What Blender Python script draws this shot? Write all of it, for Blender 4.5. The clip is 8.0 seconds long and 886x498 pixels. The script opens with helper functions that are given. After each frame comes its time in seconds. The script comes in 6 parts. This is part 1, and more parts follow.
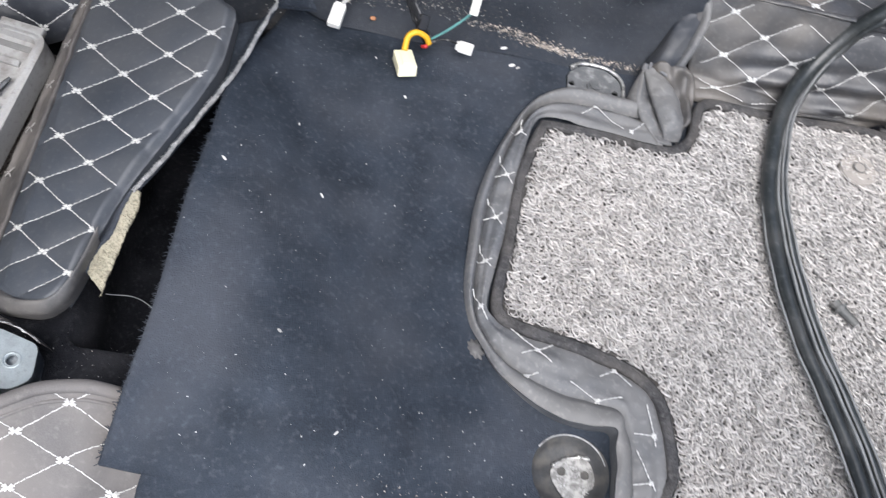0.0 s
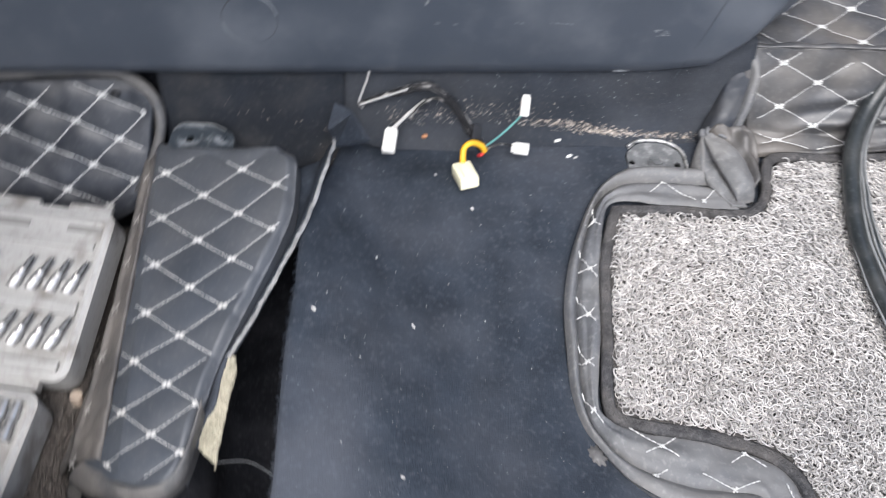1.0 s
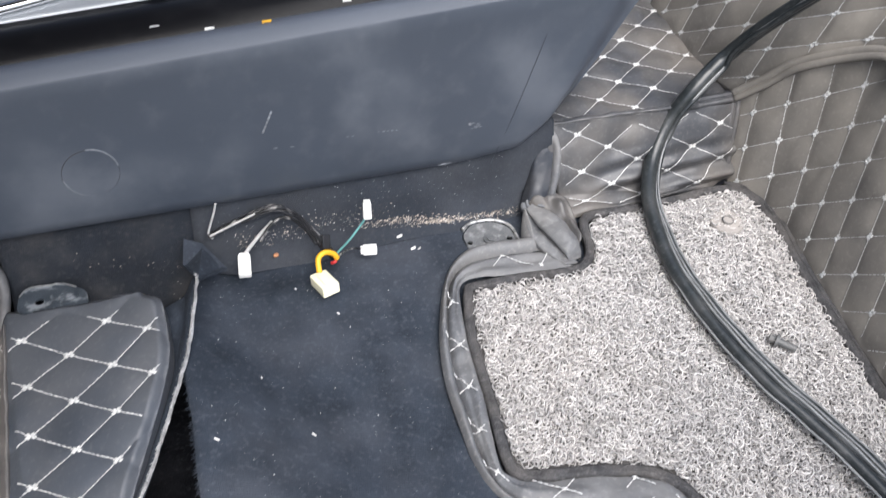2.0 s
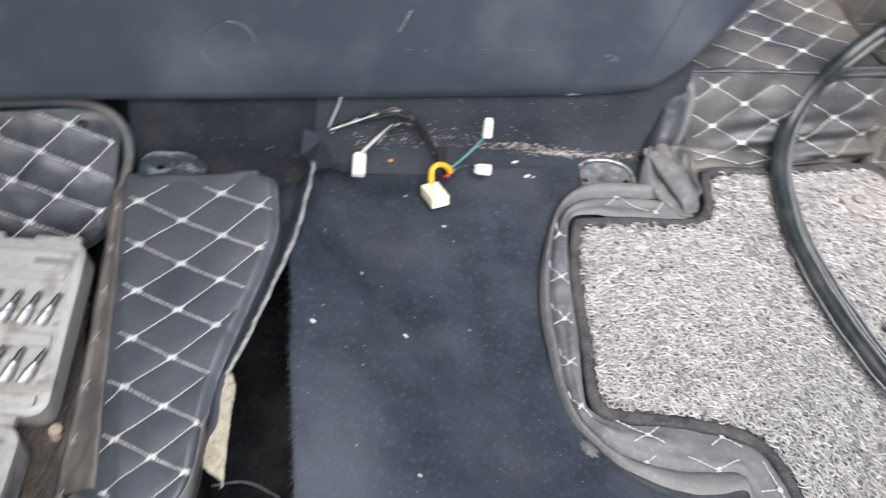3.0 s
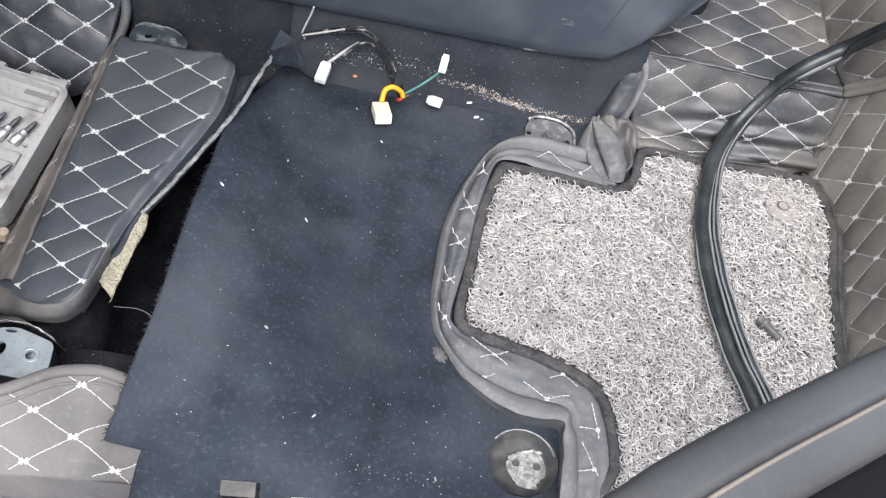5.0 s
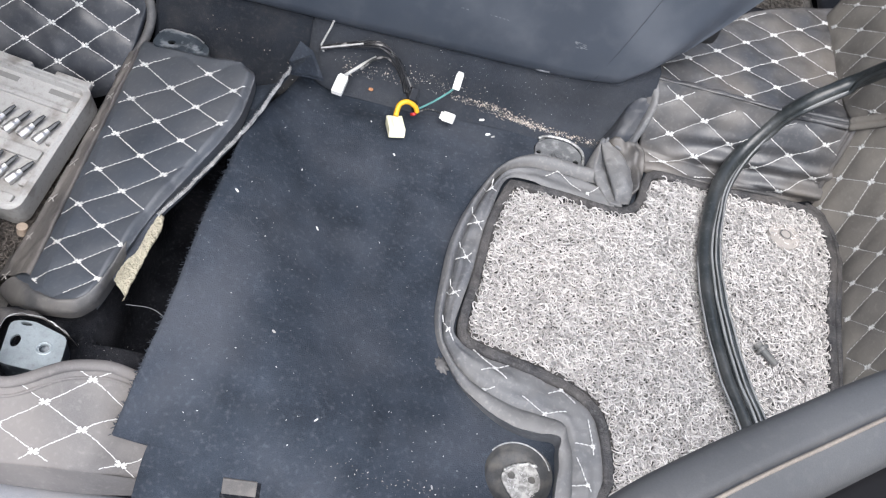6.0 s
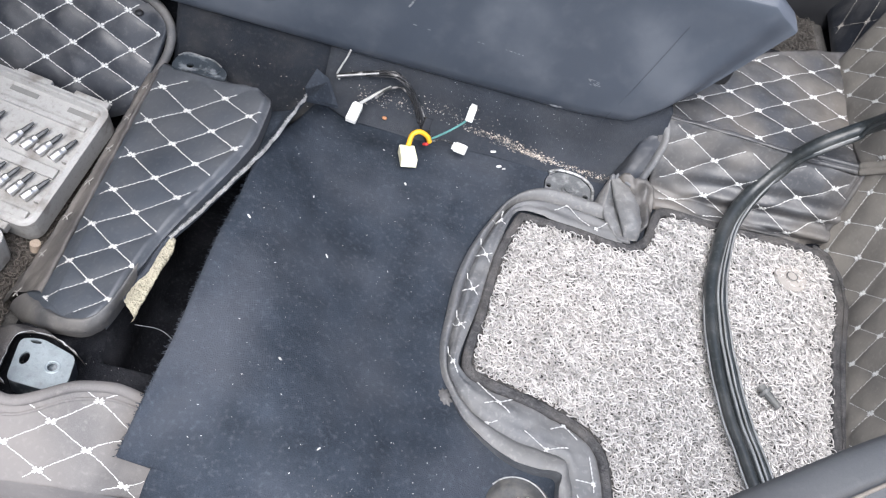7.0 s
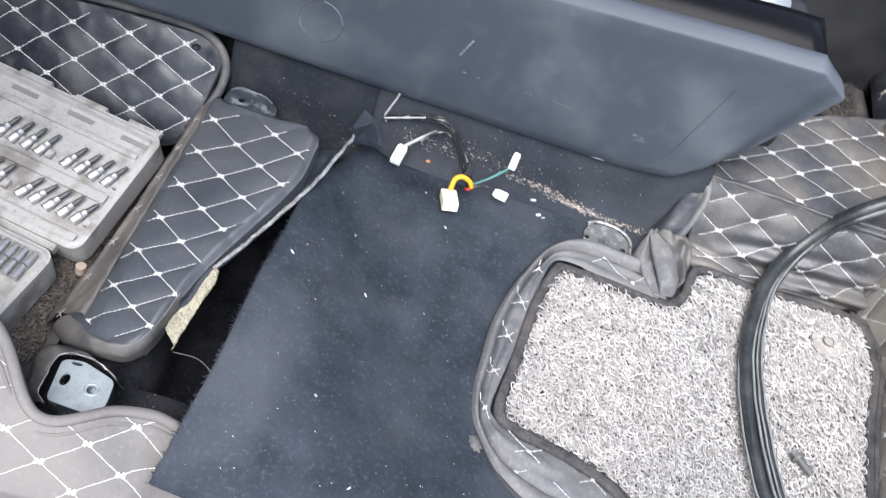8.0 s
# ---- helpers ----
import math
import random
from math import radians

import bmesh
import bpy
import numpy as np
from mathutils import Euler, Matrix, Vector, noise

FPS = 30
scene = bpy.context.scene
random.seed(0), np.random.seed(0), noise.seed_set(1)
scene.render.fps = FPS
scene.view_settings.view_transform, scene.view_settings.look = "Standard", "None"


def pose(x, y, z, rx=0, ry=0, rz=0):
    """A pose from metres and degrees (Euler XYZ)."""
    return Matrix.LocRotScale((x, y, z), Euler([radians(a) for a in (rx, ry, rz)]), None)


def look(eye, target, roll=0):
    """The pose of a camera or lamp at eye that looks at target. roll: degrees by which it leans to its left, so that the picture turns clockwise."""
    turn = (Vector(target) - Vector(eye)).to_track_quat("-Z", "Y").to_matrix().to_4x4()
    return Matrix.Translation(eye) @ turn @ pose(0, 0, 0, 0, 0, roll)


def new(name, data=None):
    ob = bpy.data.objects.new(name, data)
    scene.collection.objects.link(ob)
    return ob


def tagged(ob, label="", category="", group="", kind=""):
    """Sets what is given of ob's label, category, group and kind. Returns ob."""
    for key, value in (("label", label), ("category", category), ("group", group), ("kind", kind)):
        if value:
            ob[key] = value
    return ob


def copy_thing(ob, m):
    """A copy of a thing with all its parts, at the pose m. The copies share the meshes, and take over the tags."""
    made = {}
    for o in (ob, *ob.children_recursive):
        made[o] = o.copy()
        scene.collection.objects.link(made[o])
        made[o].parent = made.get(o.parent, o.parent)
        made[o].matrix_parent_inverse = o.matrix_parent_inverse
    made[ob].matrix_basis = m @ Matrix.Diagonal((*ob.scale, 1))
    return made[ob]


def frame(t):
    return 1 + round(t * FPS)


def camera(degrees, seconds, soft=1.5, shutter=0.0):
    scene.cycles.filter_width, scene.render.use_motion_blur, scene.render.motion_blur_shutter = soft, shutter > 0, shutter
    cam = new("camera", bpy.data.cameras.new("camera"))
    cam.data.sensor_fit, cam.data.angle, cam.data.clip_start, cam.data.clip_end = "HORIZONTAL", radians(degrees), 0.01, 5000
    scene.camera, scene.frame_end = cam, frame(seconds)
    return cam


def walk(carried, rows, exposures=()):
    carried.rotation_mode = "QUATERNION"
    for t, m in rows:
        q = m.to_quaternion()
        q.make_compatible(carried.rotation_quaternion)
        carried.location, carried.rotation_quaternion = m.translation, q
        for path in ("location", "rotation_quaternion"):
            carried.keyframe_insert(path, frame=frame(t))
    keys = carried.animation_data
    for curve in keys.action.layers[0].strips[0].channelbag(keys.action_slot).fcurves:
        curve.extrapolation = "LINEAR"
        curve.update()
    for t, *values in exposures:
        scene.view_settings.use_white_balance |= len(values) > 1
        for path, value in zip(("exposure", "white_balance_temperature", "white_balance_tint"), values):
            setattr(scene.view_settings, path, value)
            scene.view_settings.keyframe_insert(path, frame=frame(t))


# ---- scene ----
cam = camera(54.0, 8.0, 1.2, 0.4)
PATH = [
    (0, (-0.004, 0.03, 0.611), (0.213, 1.077, -1.08), 17.9),
    (0.5, (-0.022, 0.047, 0.604), (0.111, 1.142, -1.065), 16.1),
    (0.8, (-0.041, 0.053, 0.615), (0.072, 1.198, -1.021), 10.1),
    (1, (-0.046, 0.068, 0.62), (0.074, 1.245, -0.993), 2.8),
    (1.2, (-0.064, 0.078, 0.623), (0.198, 1.299, -0.939), 1.4),
    (1.5, (-0.084, 0.074, 0.648), (0.419, 1.332, -0.823), 3.9),
    (1.7, (-0.097, 0.061, 0.657), (0.511, 1.333, -0.761), 6.1),
    (2.8, (-0.142, 0.035, 0.606), (0.373, 1.267, -0.884), 9.2),
    (3, (-0.141, 0.03, 0.611), (0.267, 1.281, -0.895), 9.9),
    (3.2, (-0.11, 0.003, 0.621), (0.195, 1.234, -0.925), 11.5),
    (3.5, (-0.076, -0.03, 0.631), (0.205, 1.198, -0.923), 13.6),
    (4, (-0.013, -0.073, 0.646), (0.223, 1.161, -0.91), 15.1),
    (4.2, (-0.007, -0.075, 0.655), (0.232, 1.154, -0.905), 16.0),
    (5.3, (0.021, -0.082, 0.662), (0.213, 1.143, -0.907), 16.2),
    (5.5, (0.018, -0.085, 0.665), (0.207, 1.147, -0.899), 16.5),
    (6, (0.016, -0.087, 0.677), (0.196, 1.154, -0.881), 17.7),
    (6.5, (0.014, -0.083, 0.686), (0.185, 1.169, -0.865), 18.5),
    (7, (0.011, -0.08, 0.69), (0.168, 1.189, -0.848), 18.8),
    (7.5, (0.003, -0.086, 0.689), (0.139, 1.203, -0.835), 18.9),
    (8, (-0.007, -0.082, 0.696), (0.078, 1.243, -0.799), 19.5),
]
walk(cam, [(t, look(eye, target, roll)) for t, eye, target, roll in PATH], [(0.0, 1.00, 6190, 10), (1.5, 1.14, 6250, 10), (4.0, 1.05, 6280, 10), (5.5, 1.10, 6230, 10), (6.5, 1.24, 6170, 10), (8.0, 1.36, 6120, 10)])

# ---- world, sun and exposure ----
world = bpy.data.worlds.new("overcast_sky")
scene.world = world
world.use_nodes = True
wn, wl = world.node_tree.nodes, world.node_tree.links
sky = wn.new("ShaderNodeTexSky")
sky.sky_type = "NISHITA"
sky.sun_disc = False
sky.sun_elevation, sky.sun_rotation = radians(62), radians(197)
sky.dust_density = 4.0
grey = wn.new("ShaderNodeRGBToBW")
cloud = wn.new("ShaderNodeMix")
cloud.data_type = "RGBA"
cloud.inputs["Factor"].default_value = 0.30
wl.new(sky.outputs["Color"], grey.inputs["Color"])
wl.new(sky.outputs["Color"], cloud.inputs["A"])
wl.new(grey.outputs["Val"], cloud.inputs["B"])
wl.new(cloud.outputs["Result"], wn["Background"].inputs["Color"])
wn["Background"].inputs["Strength"].default_value = 0.15

sun = new("sun", bpy.data.lights.new("sun", "SUN"))
sun.data.energy, sun.data.angle, sun.data.color = 2.2, radians(55), (1.0, 0.97, 0.94)
sun.matrix_world = look((0, 0, 3), (0.02, 0.51, 2.0))


# ---- materials ----
def material(name, base, rough=0.6, vary=0.35, scale=30.0, fine=400.0, bump=0.15, depth=0.002, metal=0.0, stain=None, stain_scale=6.0,
             stain_at=0.55, stain_soft=0.18, spec=0.5, island=0.0, stretch=(1, 1, 1), crease=0.0, dust=None, dust_scale=230):
    """A surface with grain at two scales, a fine relief and, if given, a film of dust or dirt in patches."""
    m = bpy.data.materials.new(name)
    m.use_nodes = True
    n, k = m.node_tree.nodes, m.node_tree.links
    b = n["Principled BSDF"]
    b.inputs["Roughness"].default_value, b.inputs["Metallic"].default_value = rough, metal
    b.inputs["Specular IOR Level"].default_value = spec
    co = n.new("ShaderNodeTexCoord")
    mp = n.new("ShaderNodeMapping")
    mp.inputs["Scale"].default_value = stretch
    k.new(co.outputs["Object"], mp.inputs["Vector"])

    def grain(s, detail=4.0):
        t = n.new("ShaderNodeTexNoise")
        t.inputs["Scale"].default_value, t.inputs["Detail"].default_value = s, detail
        k.new(mp.outputs["Vector"], t.inputs["Vector"])
        return t.outputs["Fac"]

    def ramp(f, a, c):
        r = n.new("ShaderNodeMapRange")
        r.inputs["From Min"].default_value, r.inputs["From Max"].default_value = 0.25, 0.75
        r.inputs["To Min"].default_value, r.inputs["To Max"].default_value = a, c
        k.new(f, r.inputs["Value"])
        return r.outputs["Result"]

    big, small = grain(scale), grain(fine, 2.0)
    mul = n.new("ShaderNodeMath")
    mul.operation = "MULTIPLY"
    k.new(ramp(big, 1 - vary, 1 + vary), mul.inputs[0])
    k.new(ramp(small, 1 - vary * 0.7, 1 + vary * 0.7), mul.inputs[1])
    value = mul.outputs["Value"]
    if island:
        geo = n.new("ShaderNodeNewGeometry")
        more = n.new("ShaderNodeMapRange")
        more.inputs["To Min"].default_value, more.inputs["To Max"].default_value = 1 - island, 1 + island * 0.5
        k.new(geo.outputs["Random Per Island"], more.inputs["Value"])
        mul2 = n.new("ShaderNodeMath")
        mul2.operation = "MULTIPLY"
        k.new(value, mul2.inputs[0])
        k.new(more.outputs["Result"], mul2.inputs[1])
        value = mul2.outputs["Value"]
    tone = n.new("ShaderNodeVectorMath")
    tone.operation = "SCALE"
    tone.inputs[0].default_value = base
    k.new(value, tone.inputs["Scale"])
    colour = tone.outputs["Vector"]
    if stain:
        patch = n.new("ShaderNodeMapRange")
        patch.interpolation_type = "SMOOTHSTEP"
        patch.inputs["From Min"].default_value, patch.inputs["From Max"].default_value = stain_at - stain_soft, stain_at + stain_soft
        patch.inputs["To Max"].default_value = stain[3]
        k.new(grain(stain_scale, 6.0), patch.inputs["Value"])
        mix = n.new("ShaderNodeMix")
        mix.data_type = "RGBA"
        mix.inputs["B"].default_value = (*stain[:3], 1)
        k.new(patch.outputs["Result"], mix.inputs["Factor"])
        k.new(colour, mix.inputs["A"])
        colour = mix.outputs["Result"]
        rr = n.new("ShaderNodeMapRange")
        rr.inputs["To Min"].default_value, rr.inputs["To Max"].default_value = rough, min(1.0, rough + 0.2)
        k.new(patch.outputs["Result"], rr.inputs["Value"])
        k.new(rr.outputs["Result"], b.inputs["Roughness"])
    if dust:
        speck = n.new("ShaderNodeMapRange")
        speck.interpolation_type = "SMOOTHSTEP"
        speck.inputs["From Min"].default_value, speck.inputs["From Max"].default_value = 0.50, 0.80
        speck.inputs["To Max"].default_value = dust[3]
        k.new(grain(dust_scale, 9.0), speck.inputs["Value"])
        film = n.new("ShaderNodeMix")
        film.data_type = "RGBA"
        film.inputs["B"].default_value = (*dust[:3], 1)
        k.new(speck.outputs["Result"], film.inputs["Factor"])
        k.new(colour, film.inputs["A"])
        colour = film.outputs["Result"]
    k.new(colour, b.inputs["Base Color"])
    if bump:
        bp = n.new("ShaderNodeBump")
        bp.inputs["Strength"].default_value, bp.inputs["Distance"].default_value = bump, depth
        k.new(small, bp.inputs["Height"])
        k.new(bp.outputs["Normal"], b.inputs["Normal"])
        if crease:
            warped = n.new("ShaderNodeTexNoise")
            warped.inputs["Scale"].default_value, warped.inputs["Detail"].default_value, warped.inputs["Distortion"].default_value = 24, 1.0, 0.35
            k.new(mp.outputs["Vector"], warped.inputs["Vector"])
            fold_bump = n.new("ShaderNodeBump")
            fold_bump.inputs["Strength"].default_value, fold_bump.inputs["Distance"].default_value = crease, 0.010
            k.new(warped.outputs["Fac"], fold_bump.inputs["Height"])
            k.new(fold_bump.outputs["Normal"], bp.inputs["Normal"])
    return m


CARPET = material("charcoal_carpet", (0.0280, 0.0348, 0.0465), 0.95, 0.3, 32, 1000, 0.6, 0.002, stain=(0.085, 0.092, 0.108, 0.55), stain_scale=9, stain_at=0.56, spec=0.15, dust=(0.10, 0.11, 0.13, 0.40))
BLACK_FELT = material("black_floor_felt", (0.0095, 0.0105, 0.014), 0.95, 0.5, 18, 700, 0.6, 0.002, stain=(0.034, 0.034, 0.038, 0.5), stain_scale=18, spec=0.12, dust=(0.07, 0.07, 0.075, 0.35))
LEATHER = material("quilted_leatherette", (0.048, 0.056, 0.070), 0.48, 0.18, 20, 1200, 0.12, 0.0006, stain=(0.095, 0.098, 0.105, 0.65), stain_scale=11, stain_at=0.54, crease=0.16, dust=(0.14, 0.145, 0.15, 0.28))
LEATHER_BROWN = material("dusty_dark_leatherette", (0.0185, 0.0215, 0.0285), 0.34, 0.2, 20, 1200, 0.12, 0.0006, stain=(0.075, 0.076, 0.080, 0.7), stain_scale=15, stain_at=0.62, stain_soft=0.12, crease=0.35, dust=(0.13, 0.125, 0.12, 0.22))
TRIM_CARPET = material("dusty_trim_carpet", (0.0335, 0.0385, 0.0480), 0.95, 0.25, 26, 1000, 0.6, 0.002, stain=(0.075, 0.078, 0.084, 0.45), stain_scale=10, stain_at=0.56, spec=0.15, dust=(0.11, 0.11, 0.112, 0.22))
TRIM_FELT = material("smooth_black_felt", (0.0175, 0.0205, 0.0265), 0.92, 0.25, 22, 1000, 0.5, 0.002, stain=(0.075, 0.072, 0.070, 0.55), stain_scale=16, stain_at=0.60, spec=0.2, dust=(0.10, 0.095, 0.09, 0.2))
FELT_GREY = material("dusty_grey_felt", (0.095, 0.089, 0.088), 0.95, 0.4, 40, 900, 0.6, 0.002, stain=(0.15, 0.14, 0.135, 0.6), stain_scale=38, stain_at=0.54, spec=0.15, dust=(0.20, 0.19, 0.185, 0.5))
RIM_SKIN = material("creased_grey_leatherette", (0.092, 0.096, 0.104), 0.52, 0.2, 26, 1200, 0.15, 0.0006, stain=(0.175, 0.173, 0.170, 0.75), stain_scale=14, stain_at=0.5, crease=0.5, dust=(0.25, 0.25, 0.25, 0.55))
BAND = material("pale_creased_leatherette", (0.110, 0.113, 0.119), 0.52, 0.2, 26, 1200, 0.15, 0.0006, stain=(0.17, 0.165, 0.158, 0.75), stain_scale=16, stain_at=0.5, crease=0.4, dust=(0.27, 0.265, 0.255, 0.5))
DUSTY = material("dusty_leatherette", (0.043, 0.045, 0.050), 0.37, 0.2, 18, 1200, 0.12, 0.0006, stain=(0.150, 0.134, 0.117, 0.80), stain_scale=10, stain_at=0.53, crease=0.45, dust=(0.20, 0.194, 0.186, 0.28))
# Wear and dust, with skylight by the door painted into the tone.
WORN_SKYLIT = material("worn_skylit_leatherette", (0.090, 0.086, 0.087), 0.65, 0.28, 16, 1200, 0.12, 0.0006, stain=(0.172, 0.160, 0.153, 0.85), stain_scale=10, stain_at=0.48, crease=0.4, dust=(0.26, 0.245, 0.235, 0.25))
PIPING = material("leatherette_piping", (0.060, 0.061, 0.065), 0.55, 0.25, 30, 1200, 0.15, 0.0006, stain=(0.17, 0.16, 0.15, 0.7), stain_scale=22, stain_at=0.52, crease=0.3, dust=(0.17, 0.165, 0.16, 0.5))
BINDING = material("woven_binding_tape", (0.055, 0.055, 0.058), 0.9, 0.45, 60, 700, 1.0, 0.0015, stain=(0.11, 0.10, 0.09, 0.5), stain_scale=30, spec=0.2, dust=(0.17, 0.165, 0.16, 0.5))
WORN_BROWN = material("brown_worn_leatherette", (0.070, 0.066, 0.064), 0.58, 0.25, 26, 1200, 0.15, 0.0006, stain=(0.160, 0.146, 0.134, 0.75), stain_scale=24, stain_at=0.52, crease=0.5, dust=(0.17, 0.155, 0.14, 0.3))
THREAD_GREY = material("grubby_thread", (0.30, 0.285, 0.27), 0.8, 0.3, 60, 1500, 0.2, 0.0004)
THREAD = material("white_thread", (0.52, 0.52, 0.51), 0.7, 0.2, 60, 1500, 0.2, 0.0004)
COIL = material("pale_vinyl_coil", (0.585, 0.565, 0.55), 0.5, 0.12, 7, 300, 0.0, island=0.5, stain=(0.44, 0.41, 0.385, 0.35), stain_scale=7)
COIL_BACK = material("grey_coil_backing", (0.085, 0.081, 0.078), 0.9, 0.4, 30, 700, 0.5, 0.002)
# Darker copy of COIL_OLD: the dashboard's shade is put into the colour.
COIL_SHADED = material("shaded_coil", (0.070, 0.063, 0.057), 0.6, 0.25, 9, 300, 0.0, island=0.5)
COIL_OLD = material("grimy_vinyl_coil", (0.15, 0.13, 0.115), 0.6, 0.25, 9, 300, 0.0, island=0.5)
PANEL_SEAM = material("shaded_plastic_joint", (0.034, 0.040, 0.050), 0.55, 0.12, 5, 2200, 0.1, 0.0004)
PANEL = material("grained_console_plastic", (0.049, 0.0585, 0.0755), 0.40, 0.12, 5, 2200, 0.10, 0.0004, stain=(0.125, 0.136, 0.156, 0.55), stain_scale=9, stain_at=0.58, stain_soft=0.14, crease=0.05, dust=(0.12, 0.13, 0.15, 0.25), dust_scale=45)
# Pale tone for scratches and for painted highlights.
SCUFF_GLINT = material("scuff_and_glint_plastic", (0.17, 0.18, 0.195), 0.7, 0.3, 200, 1200, 0.1, 0.0003)
# PANEL's plastic, rougher, lightened for skylight on the upward-facing ledge.
LEDGE_LIT = material("console_plastic_lit", (0.082, 0.092, 0.112), 0.62, 0.1, 9, 2200, 0.08, 0.0004)
PANEL_DARK = material("matt_black_plastic", (0.016, 0.017, 0.020), 0.6, 0.2, 12, 1500, 0.15, 0.0005, stain=(0.05, 0.05, 0.052, 0.4), stain_scale=12)
GLOSS = material("piano_black_trim", (0.005, 0.005, 0.006), 0.30, 0.1, 6, 800, 0.0, spec=0.12, stain=(0.05, 0.05, 0.05, 0.2), stain_scale=25, stain_at=0.66)
CHROME = material("chrome_trim", (0.72, 0.72, 0.73), 0.12, 0.05, 8, 500, 0.0, metal=1.0)
STEEL = material("zinc_plated_steel", (0.36, 0.41, 0.44), 0.42, 0.12, 40, 900, 0.1, 0.0004, metal=0.45, stain=(0.20, 0.22, 0.235, 0.6), stain_scale=45, stain_at=0.6, dust=(0.20, 0.21, 0.21, 0.5))
STEEL_RIM = material("bare_scuffed_steel", (0.50, 0.50, 0.49), 0.38, 0.4, 120, 900, 0.2, 0.0005, metal=0.6, stain=(0.16, 0.16, 0.155, 0.8), stain_scale=160, stain_at=0.55, stain_soft=0.1)
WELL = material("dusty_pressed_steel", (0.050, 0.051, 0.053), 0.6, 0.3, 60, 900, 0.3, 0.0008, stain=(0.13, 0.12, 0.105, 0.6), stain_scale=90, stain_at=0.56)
STEEL_BRIGHT = material("scraped_bare_steel", (0.24, 0.235, 0.225), 0.42, 0.4, 110, 900, 0.4, 0.0010, metal=0.4, stain=(0.56, 0.55, 0.53, 0.85), stain_scale=170, stain_at=0.52, stain_soft=0.10)
STEEL_CUP = material("dull_blue_steel", (0.15, 0.155, 0.16), 0.45, 0.3, 70, 900, 0.25, 0.0008, metal=0.3, stain=(0.42, 0.425, 0.42, 0.75), stain_scale=90, stain_at=0.60, stain_soft=0.12)
STEEL_DARK = material("dusty_blue_steel", (0.06, 0.073, 0.088), 0.45, 0.3, 50, 900, 0.2, 0.0006, metal=0.4, stain=(0.32, 0.34, 0.36, 0.7), stain_scale=85, stain_at=0.57, stain_soft=0.08)
RUBBER = material("black_rubber", (0.020, 0.024, 0.026), 0.30, 0.2, 30, 1400, 0.12, 0.0004, stain=(0.07, 0.07, 0.068, 0.5), stain_scale=30, stain_at=0.6, dust=(0.12, 0.125, 0.125, 0.4))
RUBBER_GREY = material("dusty_rubber_flange", (0.085, 0.088, 0.088), 0.42, 0.3, 30, 1200, 0.2, 0.0004, stain=(0.14, 0.135, 0.125, 0.7), stain_scale=34, stain_at=0.52)
CASE = material("grubby_grey_plastic", (0.37, 0.365, 0.355), 0.5, 0.12, 12, 1200, 0.08, 0.0004, stain=(0.13, 0.115, 0.10, 0.75), stain_scale=26, stain_at=0.58, stain_soft=0.10, dust=(0.16, 0.145, 0.125, 0.55))
BIT_STEEL = material("chrome_vanadium", (0.50, 0.50, 0.50), 0.36, 0.1, 60, 900, 0.0, metal=0.75)
BIT_TIP = material("grey_bit_steel", (0.055, 0.058, 0.062), 0.45, 0.3, 80, 900, 0.0, metal=0.4)
NYLON = material("white_nylon", (0.82, 0.81, 0.77), 0.45, 0.05, 30, 900, 0.0)
CREAM = material("pale_yellow_nylon", (0.88, 0.84, 0.60), 0.42, 0.06, 30, 900, 0.0)
YELLOW = material("yellow_sleeve", (0.75, 0.40, 0.02), 0.5, 0.15, 60, 900, 0.1, 0.0004)
# The pale flecks are frayed threads plus painted glints.
BLACK_TAPE = material("black_cloth_tape", (0.012, 0.012, 0.013), 0.3, 0.4, 90, 900, 0.4, 0.0008, stain=(0.30, 0.29, 0.28, 0.75), stain_scale=110, stain_at=0.57, stain_soft=0.06)
BLACK_GLOSS = material("glossy_black_plastic", (0.02, 0.02, 0.022), 0.22, 0.3, 90, 900, 0.15, 0.0003)
GREY_WIRE = material("pale_grey_wire", (0.44, 0.435, 0.425), 0.5, 0.25, 80, 900, 0.2, 0.0004)
GREEN_WIRE = material("green_wire", (0.10, 0.27, 0.26), 0.5, 0.2, 80, 900, 0.1, 0.0004)
RED = material("red_wire", (0.45, 0.03, 0.03), 0.5, 0.2, 80, 900, 0.1, 0.0004)
FOAM = material("cream_foam", (0.37, 0.345, 0.265), 0.95, 0.35, 60, 500, 0.8, 0.003, spec=0.1, stain=(0.22, 0.20, 0.16, 0.6), stain_scale=60, stain_at=0.56)
FELT_EDGE = material("grey_cut_felt", (0.46, 0.46, 0.46), 0.95, 0.45, 120, 700, 1.0, 0.003, spec=0.1)
LINT = material("white_lint", (0.60, 0.59, 0.57), 0.9, 0.1, 50, 500, 0.0, island=0.5)
GRIT = material("sandy_grit", (0.46, 0.40, 0.345), 0.9, 0.2, 60, 500, 0.0, island=0.8)
SILL = material("painted_sill", (0.19, 0.20, 0.225), 0.45, 0.15, 12, 900, 0.05, 0.0005, stain=(0.30, 0.29, 0.28, 0.5), stain_scale=14)
DECK = material("satin_silver_plastic", (0.33, 0.35, 0.37), 0.32, 0.1, 10, 900, 0.03, 0.0004, metal=0.3, stain=(0.45, 0.45, 0.45, 0.4), stain_scale=12)
HEADLINER = material("grey_headliner", (0.30, 0.29, 0.275), 0.95, 0.1, 20, 900, 0.2, 0.001)
